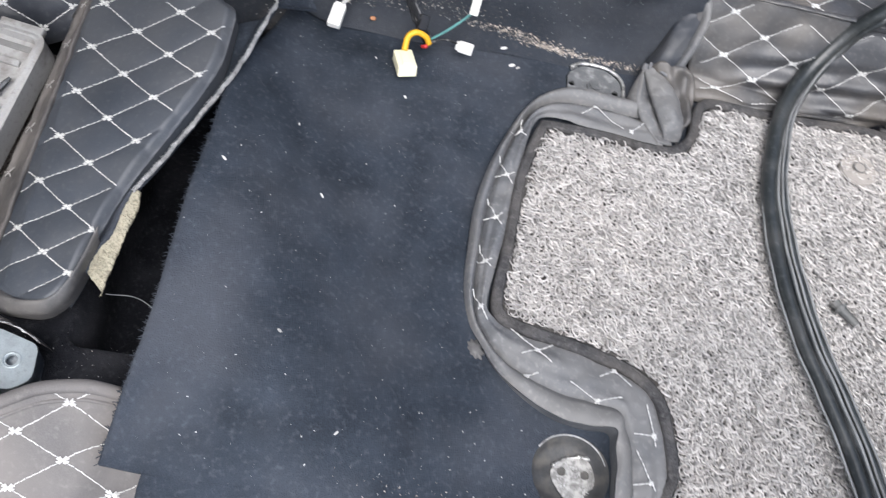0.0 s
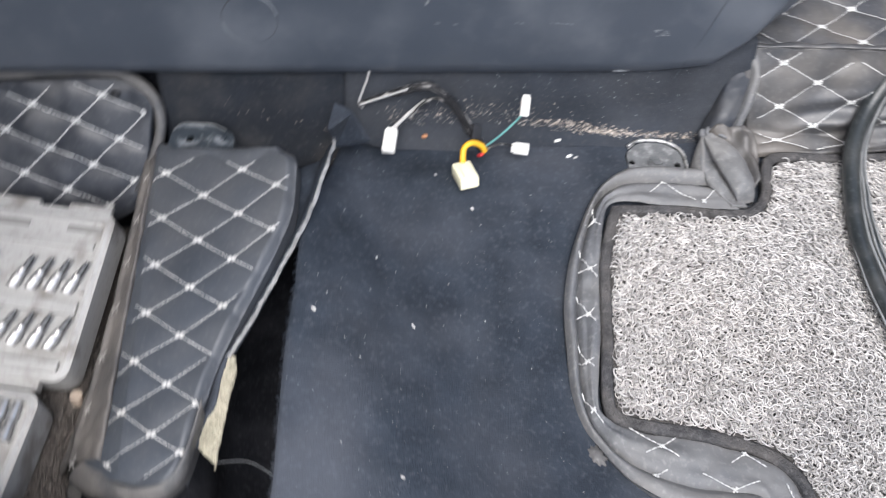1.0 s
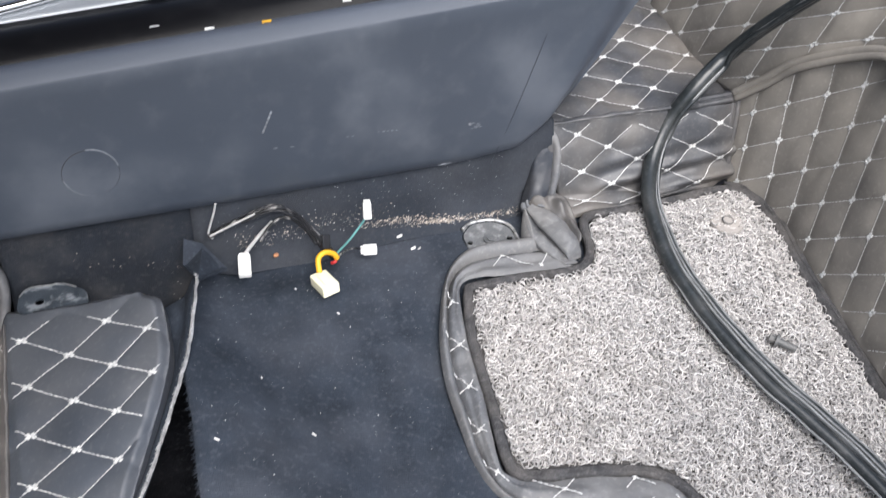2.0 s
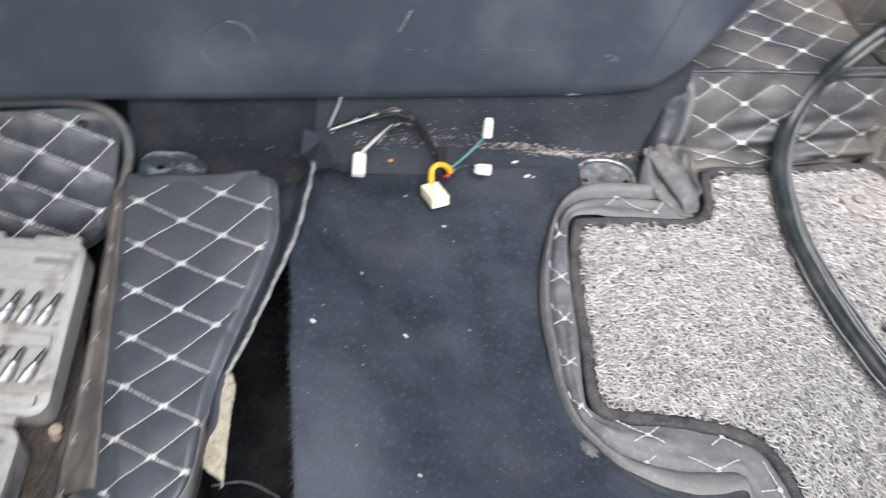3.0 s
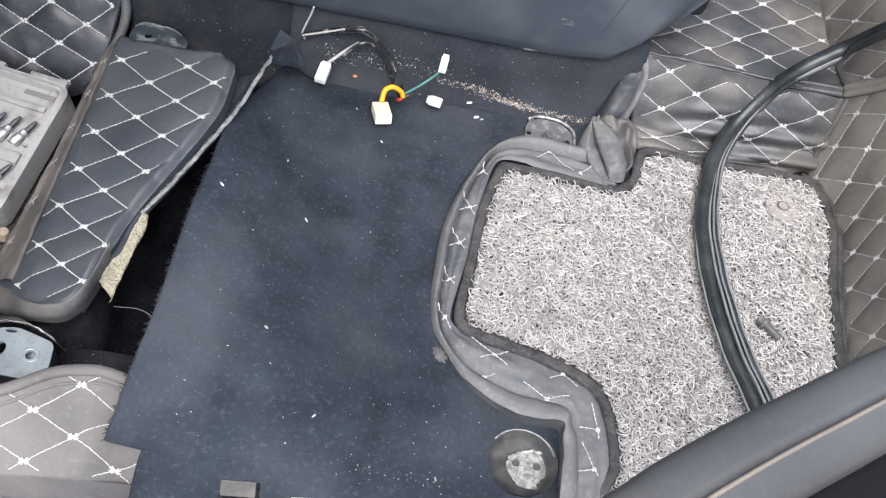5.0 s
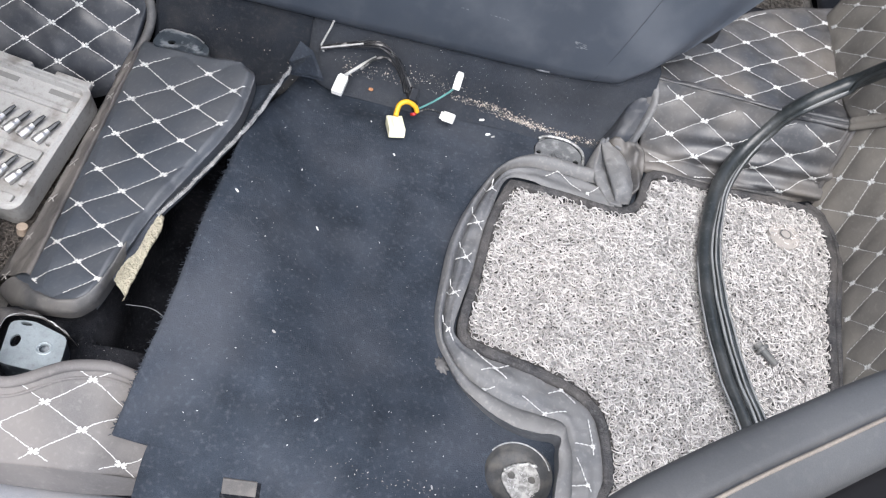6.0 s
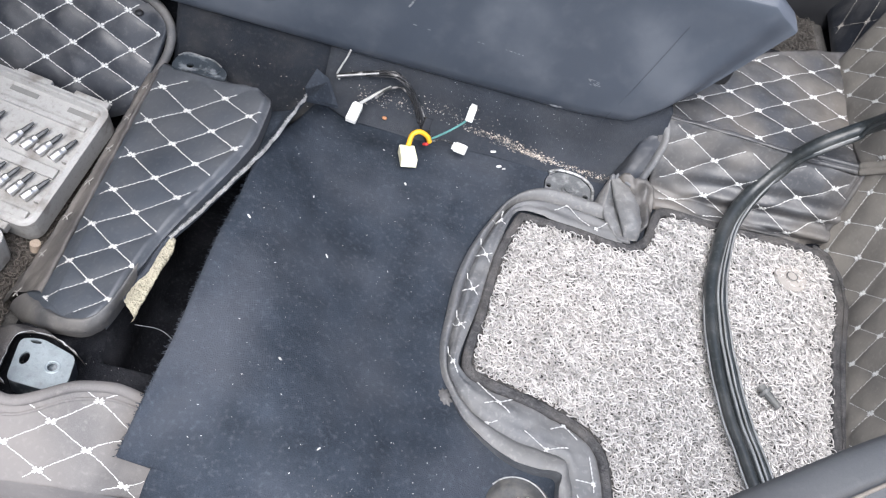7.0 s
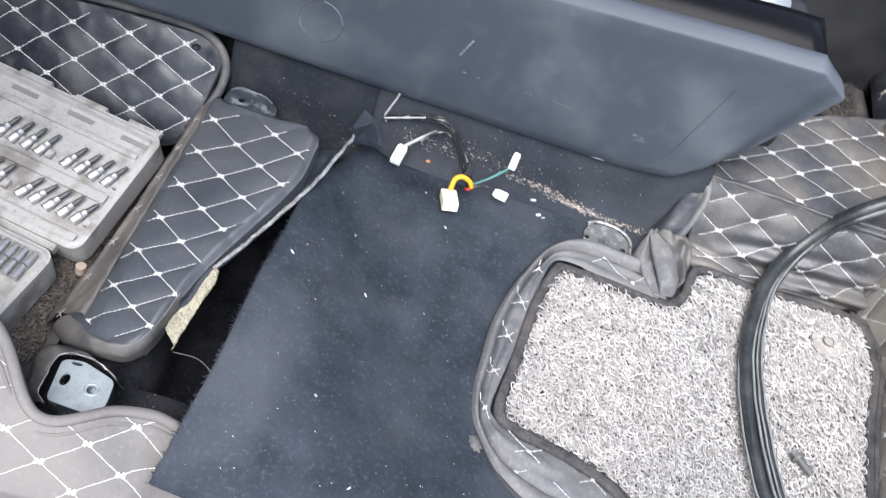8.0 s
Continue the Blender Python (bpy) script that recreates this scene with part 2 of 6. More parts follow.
# Foot dust, plus extra paleness painted in for light the wall lacks.
DIRTY_LIFTED = material("trodden_leatherette_lifted", (0.152, 0.143, 0.130), 0.6, 0.2, 18, 1200, 0.12, 0.0006, stain=(0.250, 0.230, 0.200, 0.75), stain_scale=9, stain_at=0.5, crease=0.3, dust=(0.34, 0.32, 0.29, 0.25))
RUBBER_PALE = material("pale_dusty_rubber", (0.18, 0.185, 0.187), 0.4, 0.3, 40, 1200, 0.1, 0.0004)
CASE_SHADE = material("recess_shade_plastic", (0.20, 0.198, 0.19), 0.55, 0.15, 20, 1200, 0.08, 0.0004)
PAPER = material("white_card", (0.78, 0.79, 0.80), 0.6, 0.04, 20, 600, 0.0)
ASPHALT = material("workshop_ground", (0.16, 0.155, 0.145), 0.9, 0.3, 3, 120, 0.4, 0.004, stain=(0.09, 0.085, 0.08, 0.6), stain_scale=1.5)
DOOR_TRIM = material("soft_dark_door_trim", (0.066, 0.067, 0.069), 0.46, 0.15, 9, 1500, 0.12, 0.0006, stain=(0.105, 0.104, 0.103, 0.5), stain_scale=10, stain_at=0.60, dust=(0.14, 0.137, 0.132, 0.25))
SEAM_GLINT = material("tan_seam_highlight", (0.19, 0.165, 0.14), 0.5, 0.25, 20, 900, 0.1, 0.0004)
GAP_SHADE = material("door_gap_shade", (0.007, 0.007, 0.008), 0.75, 0.2, 14, 1200, 0.1, 0.0004, spec=0.1)
ORANGE = material("orange_crumb", (0.42, 0.20, 0.10), 0.7, 0.2, 60, 500, 0.0)
WOOD_CHIP = material("pale_wood_bead", (0.36, 0.29, 0.23), 0.7, 0.2, 60, 500, 0.0)


# ---- helpers of shape ----
def mesh_of(bm, name, smooth=True):
    me = bpy.data.meshes.new(name)
    bm.normal_update()
    bm.to_mesh(me)
    bm.free()
    if smooth:
        me.shade_smooth()
    return me


def part(name, bm, mat, parent, label="", smooth=True):
    """Link a bmesh as one mesh object under a thing or a part."""
    me = bm if isinstance(bm, bpy.types.Mesh) else mesh_of(bm, name, smooth)
    if not me.materials:
        me.materials.append(mat)
    ob = new(name, me)
    ob.parent = parent
    if label:
        tagged(ob, label)
    return ob


def thing(name, label, category, m=None, group="", kind=""):
    ob = new(name)
    ob.empty_display_size = 0.02
    if m is not None:
        ob.matrix_world = m
    return tagged(ob, label, category, group, kind)


def single(name, bm, mat, label, category="", m=None, group="", kind="", smooth=True):
    me = mesh_of(bm, name, smooth)
    me.materials.append(mat)
    ob = new(name, me)
    if m is not None:
        ob.matrix_world = m
    return tagged(ob, label, category, group, kind)


def spline(points, count):
    """Points evenly along a smooth curve through the given ones."""
    p = [np.array(q, float) for q in points]
    p = [2 * p[0] - p[1]] + p + [2 * p[-1] - p[-2]]
    out = []
    for i in range(1, len(p) - 2):
        for s in np.linspace(0, 1, 24, endpoint=False):
            a, b, c, d = p[i - 1 : i + 3]
            out.append(0.5 * (2 * b + (c - a) * s + (2 * a - 5 * b + 4 * c - d) * s**2 + (3 * b - a - 3 * c + d) * s**3))
    out.append(p[-2])
    out = np.array(out)
    far = np.r_[0, np.cumsum(np.linalg.norm(np.diff(out, axis=0), axis=1))]
    want = np.linspace(0, far[-1], count)
    return np.stack([np.interp(want, far, out[:, n]) for n in range(out.shape[1])], 1)


def sweep(bm, path, ring, closed=False, up=(0, 0, 1), caps=True, scale=None):
    """Carry a closed ring of (side, up) offsets along a path of points."""
    path = np.asarray(path, float)
    n = len(path)
    rows = []
    for i in range(n):
        ahead = path[(i + 1) % n] - path[i - 1] if closed else path[min(i + 1, n - 1)] - path[max(i - 1, 0)]
        ahead = Vector(ahead).normalized()
        side = ahead.cross(Vector(up)).normalized()
        top = side.cross(ahead)
        k = 1.0 if scale is None else scale[i]
        rows.append([bm.verts.new(Vector(path[i]) + side * a * k + top * b * k) for a, b in ring])
    m = len(ring)
    for i in range(n if closed else n - 1):
        a, b = rows[i], rows[(i + 1) % n]
        for j in range(m):
            bm.faces.new((a[j], a[(j + 1) % m], b[(j + 1) % m], b[j]))
    if caps and not closed:
        bm.faces.new(rows[0][::-1])
        bm.faces.new(rows[-1])
    return bm


def circle(r, n=8, x=0.0, y=0.0, squash=1.0):
    return [(x + r * math.cos(2 * math.pi * i / n), y + r * squash * math.sin(2 * math.pi * i / n)) for i in range(n)]


def tube(path, r, n=8, closed=False, squash=1.0):
    bm = bmesh.new()
    sweep(bm, path, circle(r, n, squash=squash), closed)
    bmesh.ops.recalc_face_normals(bm, faces=bm.faces)
    return bm


def box(bm, lo, hi, bevel=0.0, m=None, segments=2):
    made = bmesh.ops.create_cube(bm, size=1.0)["verts"]
    for v in made:
        v.co = Vector([lo[i] + (v.co[i] + 0.5) * (hi[i] - lo[i]) for i in range(3)])
    if bevel:
        edges = {e for v in made for e in v.link_edges}
        r = bmesh.ops.bevel(bm, geom=list(edges), offset=bevel, segments=segments, affect="EDGES", profile=0.6)
        made = {v for f in r["faces"] for v in f.verts} | {v for v in made if v.is_valid}
    if m is not None:
        for v in list(made):
            v.co = m @ v.co
    return bm


def plate(outline, holes, z0, z1):
    """A flat plate with holes through it."""
    bm = bmesh.new()
    rings = [outline] + holes
    for lower, z in ((True, z0), (False, z1)):
        edges = []
        for ring in rings:
            vs = [bm.verts.new((x, y, z)) for x, y in ring]
            edges += [bm.edges.new((vs[i], vs[(i + 1) % len(vs)])) for i in range(len(vs))]
        bmesh.ops.triangle_fill(bm, use_beauty=True, edges=edges)
    bm.verts.ensure_lookup_table()
    total = sum(len(r) for r in rings)
    start = 0
    for ring in rings:
        k = len(ring)
        for i in range(k):
            a, b = start + i, start + (i + 1) % k
            bm.faces.new((bm.verts[a], bm.verts[b], bm.verts[total + b], bm.verts[total + a]))
        start += k
    bmesh.ops.recalc_face_normals(bm, faces=bm.faces)
    return bm


def sheet(near, far, nu, nv, height, thick=0.003, puff=None):
    """A sheet ruled between two curves of the plan, lying at height(x, y), with a turned-down edge."""
    a, b = spline(near, nu), spline(far, nu)
    bm = bmesh.new()
    grid = []
    for j in range(nv):
        s = j / (nv - 1)
        row = []
        for i in range(nu):
            x, y = a[i] * (1 - s) + b[i] * s
            z = height(x, y)
            if puff:
                rim = min(i, nu - 1 - i, j, nv - 1 - j)
                z += puff(x, y) * min(1.0, rim / 3)
            row.append(bm.verts.new((x, y, z)))
        grid.append(row)
    for j in range(nv - 1):
        for i in range(nu - 1):
            bm.faces.new((grid[j][i], grid[j][i + 1], grid[j + 1][i + 1], grid[j + 1][i]))
    bmesh.ops.recalc_face_normals(bm, faces=bm.faces)
    if sum(f.normal.z for f in bm.faces) < 0:
        bmesh.ops.reverse_faces(bm, faces=bm.faces)
    border = [e for e in bm.edges if e.is_boundary]
    low = bmesh.ops.extrude_edge_only(bm, edges=border)["geom"]
    for v in low:
        if isinstance(v, bmesh.types.BMVert):
            v.co.z -= thick
    return bm


def strip(a, b, nu, nv, bulge=0.0, wrinkle=0.0, thick=0.0):
    a, b = spline(a, nu), spline(b, nu)
    bm = bmesh.new()
    grid = []
    for j in range(nv):
        s = j / (nv - 1)
        row = []
        for i in range(nu):
            p = Vector(a[i] * (1 - s) + b[i] * s)
            p.z += bulge * math.sin(math.pi * s) + wrinkle * noise.noise(p * 60) * math.sin(math.pi * min(1, 0.15 + s * 0.85))
            row.append(bm.verts.new(p))
        grid.append(row)
    for j in range(nv - 1):
        for i in range(nu - 1):
            bm.faces.new((grid[j][i], grid[j][i + 1], grid[j + 1][i + 1], grid[j + 1][i]))
    bmesh.ops.recalc_face_normals(bm, faces=bm.faces)
    if sum(f.normal.z for f in bm.faces) < 0:
        bmesh.ops.reverse_faces(bm, faces=bm.faces)
    if thick:
        border = [e for e in bm.edges if e.is_boundary]
        for v in bmesh.ops.extrude_edge_only(bm, edges=border)["geom"]:
            if isinstance(v, bmesh.types.BMVert):
                v.co.z -= thick
    return bm


def loft(lines, nu, nv, wrinkle=0.0, wide=60.0):
    """A creased skin drawn over several lines of points that run side by side."""
    runs = [spline(line, nu) for line in lines]
    bm = bmesh.new()
    rows = []
    for i in range(nu):
        row = []
        for c in spline([run[i] for run in runs], nv):
            p = Vector(c)
            row.append(bm.verts.new(p + Vector((0.5 * noise.noise(p * wide + Vector((4, 0, 0))), 0, noise.noise(p * wide) + 0.5 * noise.noise(p * 2.3 * wide))) * wrinkle))
        rows.append(row)
    for a, b in zip(rows, rows[1:]):
        for j in range(nv - 1):
            bm.faces.new((a[j], a[j + 1], b[j + 1], b[j]))
    bmesh.ops.recalc_face_normals(bm, faces=bm.faces)
    if sum(f.normal.z for f in bm.faces) < 0:
        bmesh.ops.reverse_faces(bm, faces=bm.faces)
    return bm


def inside(x, y, ring):
    """Whether a point of the plan lies in a ring of points."""
    hit = False
    for i in range(len(ring)):
        (x0, y0), (x1, y1) = ring[i - 1], ring[i]
        if (y0 > y) != (y1 > y) and x < (x1 - x0) * (y - y0) / (y1 - y0) + x0:
            hit = not hit
    return hit


def steps_of(a, b):
    det = a[0] * b[1] - a[1] * b[0]
    return lambda x, y: ((x * b[1] - y * b[0]) / det, (a[0] * y - a[1] * x) / det)


def quilt_puff(origin, a, b, deep=0.0032):
    """How far the padding swells between the stitch lines of a lattice."""
    solve = steps_of(a, b)

    def puff(x, y):
        s, t = solve(x - origin[0], y - origin[1])
        return deep * (abs(math.sin(math.pi * s)) * abs(math.sin(math.pi * t))) ** 0.45 - deep * 0.6

    return puff


def stitch_run(bm, p, q, up, width=0.0011, height=0.0009):
    """One short stitch from p to q as a slim six-sided bar."""
    ahead = (q - p)
    if ahead.length < 1e-6:
        return
    side = ahead.cross(up).normalized() * width / 2
    top = up * height
    mid = (p + q) / 2 + top * 1.3
    vs = [bm.verts.new(c) for c in (p - side, p + side, mid + side, mid - side, q + side, q - side)]
    bm.faces.new((vs[0], vs[1], vs[2], vs[3]))
    bm.faces.new((vs[3], vs[2], vs[4], vs[5]))
    bm.faces.new((vs[1], vs[0], vs[5], vs[4]))
    bm.faces.new((vs[0], vs[3], vs[5]))
    bm.faces.new((vs[1], vs[4], vs[2]))


def lattice_stitches(region, height, puff, origin, a, b, span=14, dash=0.0040, gap=0.0007, fine=1.0):
    """White stitch lines along both directions of a lattice, with a star where they cross."""
    bm = bmesh.new()
    a3, b3 = np.array(a), np.array(b)

    def lift(p):
        return Vector((p[0], p[1], height(*p) + puff(*p) + 0.0007))

    def normal(p):
        e = 0.002
        dx = (height(p[0] + e, p[1]) - height(p[0] - e, p[1])) / (2 * e)
        dy = (height(p[0], p[1] + e) - height(p[0], p[1] - e)) / (2 * e)
        return Vector((-dx, -dy, 1)).normalized()

    for i in range(-span, span + 1):
        for one, two in ((a3, b3), (b3, a3)):
            start = np.array(origin) + one * i - two * span
            length3 = (lift(np.array(origin) + two) - lift(np.array(origin))).length
            count = max(4, int(round(length3 / (dash + gap)))) * 2 * span
            wob = 0.0003
            for k in range(count):
                s0, s1 = k / count * 2 * span, (k + 0.93) / count * 2 * span
                p, q = start + two * s0, start + two * s1
                if not inside(*p, region) or not inside(*q, region):
                    continue
                off = wob * math.sin(k * 1.7 + i)
                p, q = p + one / np.linalg.norm(one) * off, q - one / np.linalg.norm(one) * off
                stitch_run(bm, lift(p), lift(q), normal(p), fine * (0.00066 + 0.0003 * random.random()), 0.0005 * fine)
        for j in range(-span, span + 1):
            c = np.array(origin) + a3 * i + b3 * j
            if not inside(*c, region):
                continue
            for f, g in ((0.10, 0.03), (-0.10, -0.03), (0.03, 0.10), (-0.03, -0.10), (0.10, -0.03), (-0.10, 0.03), (-0.03, 0.10), (0.03, -0.10)):
                tip = c + a3 * f + b3 * g
                if inside(*tip, region):
                    stitch_run(bm, lift(c), lift(tip), normal(c), 0.0012, 0.0008)
    return bm


def coil_strands(inside_fn, lo, hi, height, count, seed, size=(0.0023, 0.0046), r=0.00063, up=0.0064):
    """Tangled vinyl coils: short curled strands, as arrays for one mesh."""
    rng = np.random.default_rng(seed)
    verts, faces = [], []
    made = step = 0
    while made < count:
        step += 1
        x = lo[0] + (hi[0] - lo[0]) * ((step * 0.7548777) % 1.0) + rng.normal(0, 0.0008)
        y = lo[1] + (hi[1] - lo[1]) * ((step * 0.5698403) % 1.0) + rng.normal(0, 0.0008)
        if not inside_fn(x, y):
            continue
        made += 1
        z = height(x, y) + 0.0008 + (up - 0.0008) * rng.random() ** 0.8
        turn, sweep_angle, rad = rng.uniform(0, 2 * np.pi), rng.uniform(3.0, 6.2), rng.uniform(*size)
        tx, ty = rng.normal(0, 0.45, 2)
        seg = 8
        ang = turn + np.linspace(0, sweep_angle, seg)
        stretch = rng.uniform(0.7, 1.5)
        dirn = rng.uniform(0, np.pi)
        lx, ly = rad * np.cos(ang) * stretch, rad * np.sin(ang)
        cx = lx * np.cos(dirn) - ly * np.sin(dirn)
        cy = lx * np.sin(dirn) + ly * np.cos(dirn)
        centre = np.stack([x + cx, y + cy, z + tx * cx + ty * cy + np.linspace(-0.001, 0.001, seg)], 1)
        ahead = np.gradient(centre, axis=0)
        ahead /= np.linalg.norm(ahead, axis=1)[:, None]
        side = np.cross(ahead, [0, 0, 1.0])
        side /= np.linalg.norm(side, axis=1)[:, None] + 1e-9
        top = np.cross(side, ahead)
        base = len(verts)
        rr = r * rng.uniform(0.8, 1.25)
        for k in range(seg):
            for q in range(3):
                w = 2 * np.pi * q / 3 + np.pi / 2
                verts.append(centre[k] + rr * (np.cos(w) * side[k] + np.sin(w) * top[k]))
        for k in range(seg - 1):
            for q in range(3):
                i, j = base + 3 * k + q, base + 3 * k + (q + 1) % 3
                faces.append((i, j, j + 3, i + 3))
    me = bpy.data.meshes.new("coil")
    me.from_pydata([tuple(v) for v in verts], [], faces)
    me.shade_smooth()
    return me


def crumbs(spots, mat, size, name, label, height, seed, flat=0.5, category="lint"):
    """Many loose bits lying about, in one mesh."""
    rng = random.Random(seed)
    bm = bmesh.new()
    for x, y, k in spots:
        s = size * k
        m = Matrix.Translation((x, y, height(x, y) + s * flat * 0.4)) @ Euler((rng.uniform(-0.3, 0.3), rng.uniform(-0.3, 0.3), rng.uniform(0, 6.3))).to_matrix().to_4x4()
        shape = [(-1, -0.35, 0), (0.1, -0.5, 0.1), (1, -0.2, 0), (0.9, 0.35, 0.1), (-0.2, 0.45, 0), (-0.9, 0.3, 0.1)]
        w = rng.uniform(0.45, 1.0)
        low = [bm.verts.new(m @ Vector((a * s, b * s * w, c * s * flat - s * flat * 0.4))) for a, b, c in shape]
        high = [bm.verts.new(m @ Vector((a * s * 0.8, b * s * w * 0.8, s * flat * (0.4 + rng.uniform(0, 0.5))))) for a, b, c in shape]
        bm.faces.new(high)
        for i in range(6):
            bm.faces.new((low[i], low[(i + 1) % 6], high[(i + 1) % 6], high[i]))
    return single(name, bm, mat, label, category, kind="stuff", smooth=False)


# ---- the car's floor and its large forms ----
def smooth(a, b, x):
    t = min(1.0, max(0.0, (x - a) / (b - a)))
    return t * t * (3 - 2 * t)


def base_z(x, y):
    """The gently tilted floor under the seat."""
    return -0.02 + 0.08 * (min(0.65, max(0.10, y)) - 0.30)


def flap_z(x, y):
    """The cut carpet, bowed up towards its loose edge."""
    p = 0.034 - 0.53 * (x + 0.03) - 0.26 * (y - 0.428)
    rise = 0.039 * (1 + math.tanh(0.9 * (p - 0.039) / 0.039))
    rise *= 0.45 + 0.55 * smooth(0.17, 0.26, y)
    wave = 0.0016 * math.sin(23 * x + 4) * math.sin(17 * y + 1) + 0.0012 * math.sin(41 * x + 13 * y)
    z = base_z(x, y) + rise + wave
    meet = smooth(0.585, 0.640, y) * smooth(-0.088, -0.040, x)
    return z * (1 - meet) + (0.0014 + 0.03 * (y - 0.640)) * meet


def floor_z(x, y):
    z = -0.036 - 0.052 * smooth(-0.272, -0.315, x) - 0.018 * smooth(0.28, 0.24, y) * smooth(-0.16, -0.12, x)
    pit = smooth(-0.205, -0.195, x) * smooth(-0.02, -0.03, x) * smooth(0.300, 0.308, y) * smooth(0.53, 0.52, y)
    return z - 0.085 * pit + 0.002 * math.sin(60 * x) * math.sin(47 * y)


ground = bmesh.new()
bmesh.ops.create_grid(ground, x_segments=2, y_segments=2, size=60)
single("ground", ground, ASPHALT, "grey workshop ground under the car", "ground", Matrix.Translation((0, 0, -0.48)), kind="structure")

floor_bm = sheet([(-0.75, 0.175), (0.0, 0.175), (0.80, 0.175)], [(-0.75, 0.70), (0.0, 0.70), (0.80, 0.70)], 240, 96, floor_z, 0.06)
single("floor", floor_bm, BLACK_FELT, "black felt-covered car floor with a pit under the seat", "floor", kind="structure")

sill = bmesh.new()
sweep(sill, [(x, 0, 0) for x in np.linspace(-0.9, 0.85, 12)],
      [(-0.174, -0.30), (-0.178, -0.064), (-0.171, -0.056), (-0.155, -0.053), (-0.060, -0.050), (-0.035, -0.048), (-0.028, -0.075), (-0.028, -0.30)])
bmesh.ops.recalc_face_normals(sill, faces=sill.faces)
single("door_sill", sill, SILL, "dusty blue-grey painted door sill along the floor", "sill", kind="structure")

tunnel = bmesh.new()
sweep(tunnel, [(x, 0, 0) for x in np.linspace(-0.9, 0.85, 20)],
      [(-0.690, -0.10), (-0.688, 0.050), (-0.705, 0.074), (-0.760, 0.082), (-0.810, 0.086), (-0.850, 0.084), (-0.885, 0.070), (-0.900, -0.10)])
bmesh.ops.recalc_face_normals(tunnel, faces=tunnel.faces)
single("tunnel", tunnel, BLACK_FELT, "black felt-covered centre tunnel", "tunnel", kind="structure")

SKIRT = [(-0.628, -0.004), (-0.640, 0.003), (-0.650, 0.009), (-0.656, 0.020), (-0.659, 0.045), (-0.664, 0.075), (-0.672, 0.100), (-0.690, 0.100), (-0.690, -0.02), (-0.628, -0.02)]
for x0, x1, n, mat, lab in ((-0.252, -0.086, 30, TRIM_FELT, "dusty black felt strip rising from floor to console"), (-0.086, 0.30, 50, TRIM_CARPET, "charcoal carpet strip rising from floor to console")):
    skirt = bmesh.new()
    sweep(skirt, [(x, 0, 0.0012 * math.sin(40 * x)) for x in np.linspace(x0, x1, n)], SKIRT)
    bmesh.ops.recalc_face_normals(skirt, faces=skirt.faces)
    single("tunnel_trim", skirt, mat, lab, "trim", kind="structure")

bulkhead = bmesh.new()
box(bulkhead, (0.70, 0.10, -0.3), (0.90, 1.6, 0.26), 0.02)
single("wall_front", bulkhead, BLACK_FELT, "black felt-covered bulkhead at the front of the footwell", "wall", kind="structure")

far_floor = bmesh.new()
box(far_floor, (-0.75, 0.89, -0.10), (0.80, 1.60, -0.036), 0.004)
single("floor_far", far_floor, BLACK_FELT, "black felt floor beyond the tunnel", "floor", kind="structure")


# Unseen cabin walls and part roof, added to dim the rear half.
rear = bmesh.new()
box(rear, (-0.96, 0.10, -0.10), (-0.90, 1.62, 1.12), 0.01)
single("unseen_wall_rear", rear, BLACK_FELT, "unseen dark rear wall, added to block light", "wall", kind="structure")
side = bmesh.new()
box(side, (-0.96, 1.60, -0.10), (0.90, 1.66, 0.62), 0.01)
single("unseen_wall_far", side, BLACK_FELT, "unseen dark far wall, added to close the cabin", "wall", kind="structure")
pillar = bmesh.new()
box(pillar, (-0.96, 0.015, -0.30), (-0.60, 0.125, 1.12), 0.015)
single("unseen_wall_near", pillar, BLACK_FELT, "unseen dark pillar and rear door, added to block light", "wall", kind="structure")
roof = bmesh.new()
box(roof, (-0.96, 0.14, 1.12), (0.10, 1.66, 1.16), 0.01)
single("ceiling", roof, HEADLINER, "unseen grey part roof, added to cut skylight", "ceiling", kind="structure")


# ---- the carpet under the seat ----
def cut_hole(bm, cx, cy, rx, ry):
    gone = [f for f in bm.faces if ((f.calc_center_median().x - cx) / rx) ** 2 + ((f.calc_center_median().y - cy) / ry) ** 2 < 1]
    ring = {v for f in gone for v in f.verts}
    bmesh.ops.delete(bm, geom=gone, context="FACES")
    for v in ring:
        if v.is_valid and v.link_faces:
            k = math.hypot((v.co.x - cx) / rx, (v.co.y - cy) / ry)
            v.co.x, v.co.y = cx + (v.co.x - cx) / k, cy + (v.co.y - cy) / k


LEFT_EDGE = [(-0.086, 0.640), (-0.096, 0.600), (-0.110, 0.550), (-0.118, 0.500), (-0.121, 0.440), (-0.125, 0.400), (-0.128, 0.344), (-0.130, 0.296), (-0.1355, 0.247), (-0.147, 0.1965)]
RIGHT_EDGE = [(0.345, 0.640), (0.345, 0.600), (0.345, 0.550), (0.345, 0.500), (0.345, 0.440), (0.345, 0.400), (0.345, 0.344), (0.345, 0.296), (0.345, 0.235), (0.345, 0.160)]
SEAT_CARPET = thing("carpet", "charcoal floor carpet, cut open and lifted along one frayed edge", "carpet")
flap = sheet(LEFT_EDGE, RIGHT_EDGE, 110, 116, flap_z, 0.005)
cut_hole(flap, 0.187, 0.2385, 0.0300, 0.0295)
cut_hole(flap, 0.211, 0.6175, 0.029, 0.024)
part("carpet_flap", flap, CARPET, SEAT_CARPET)

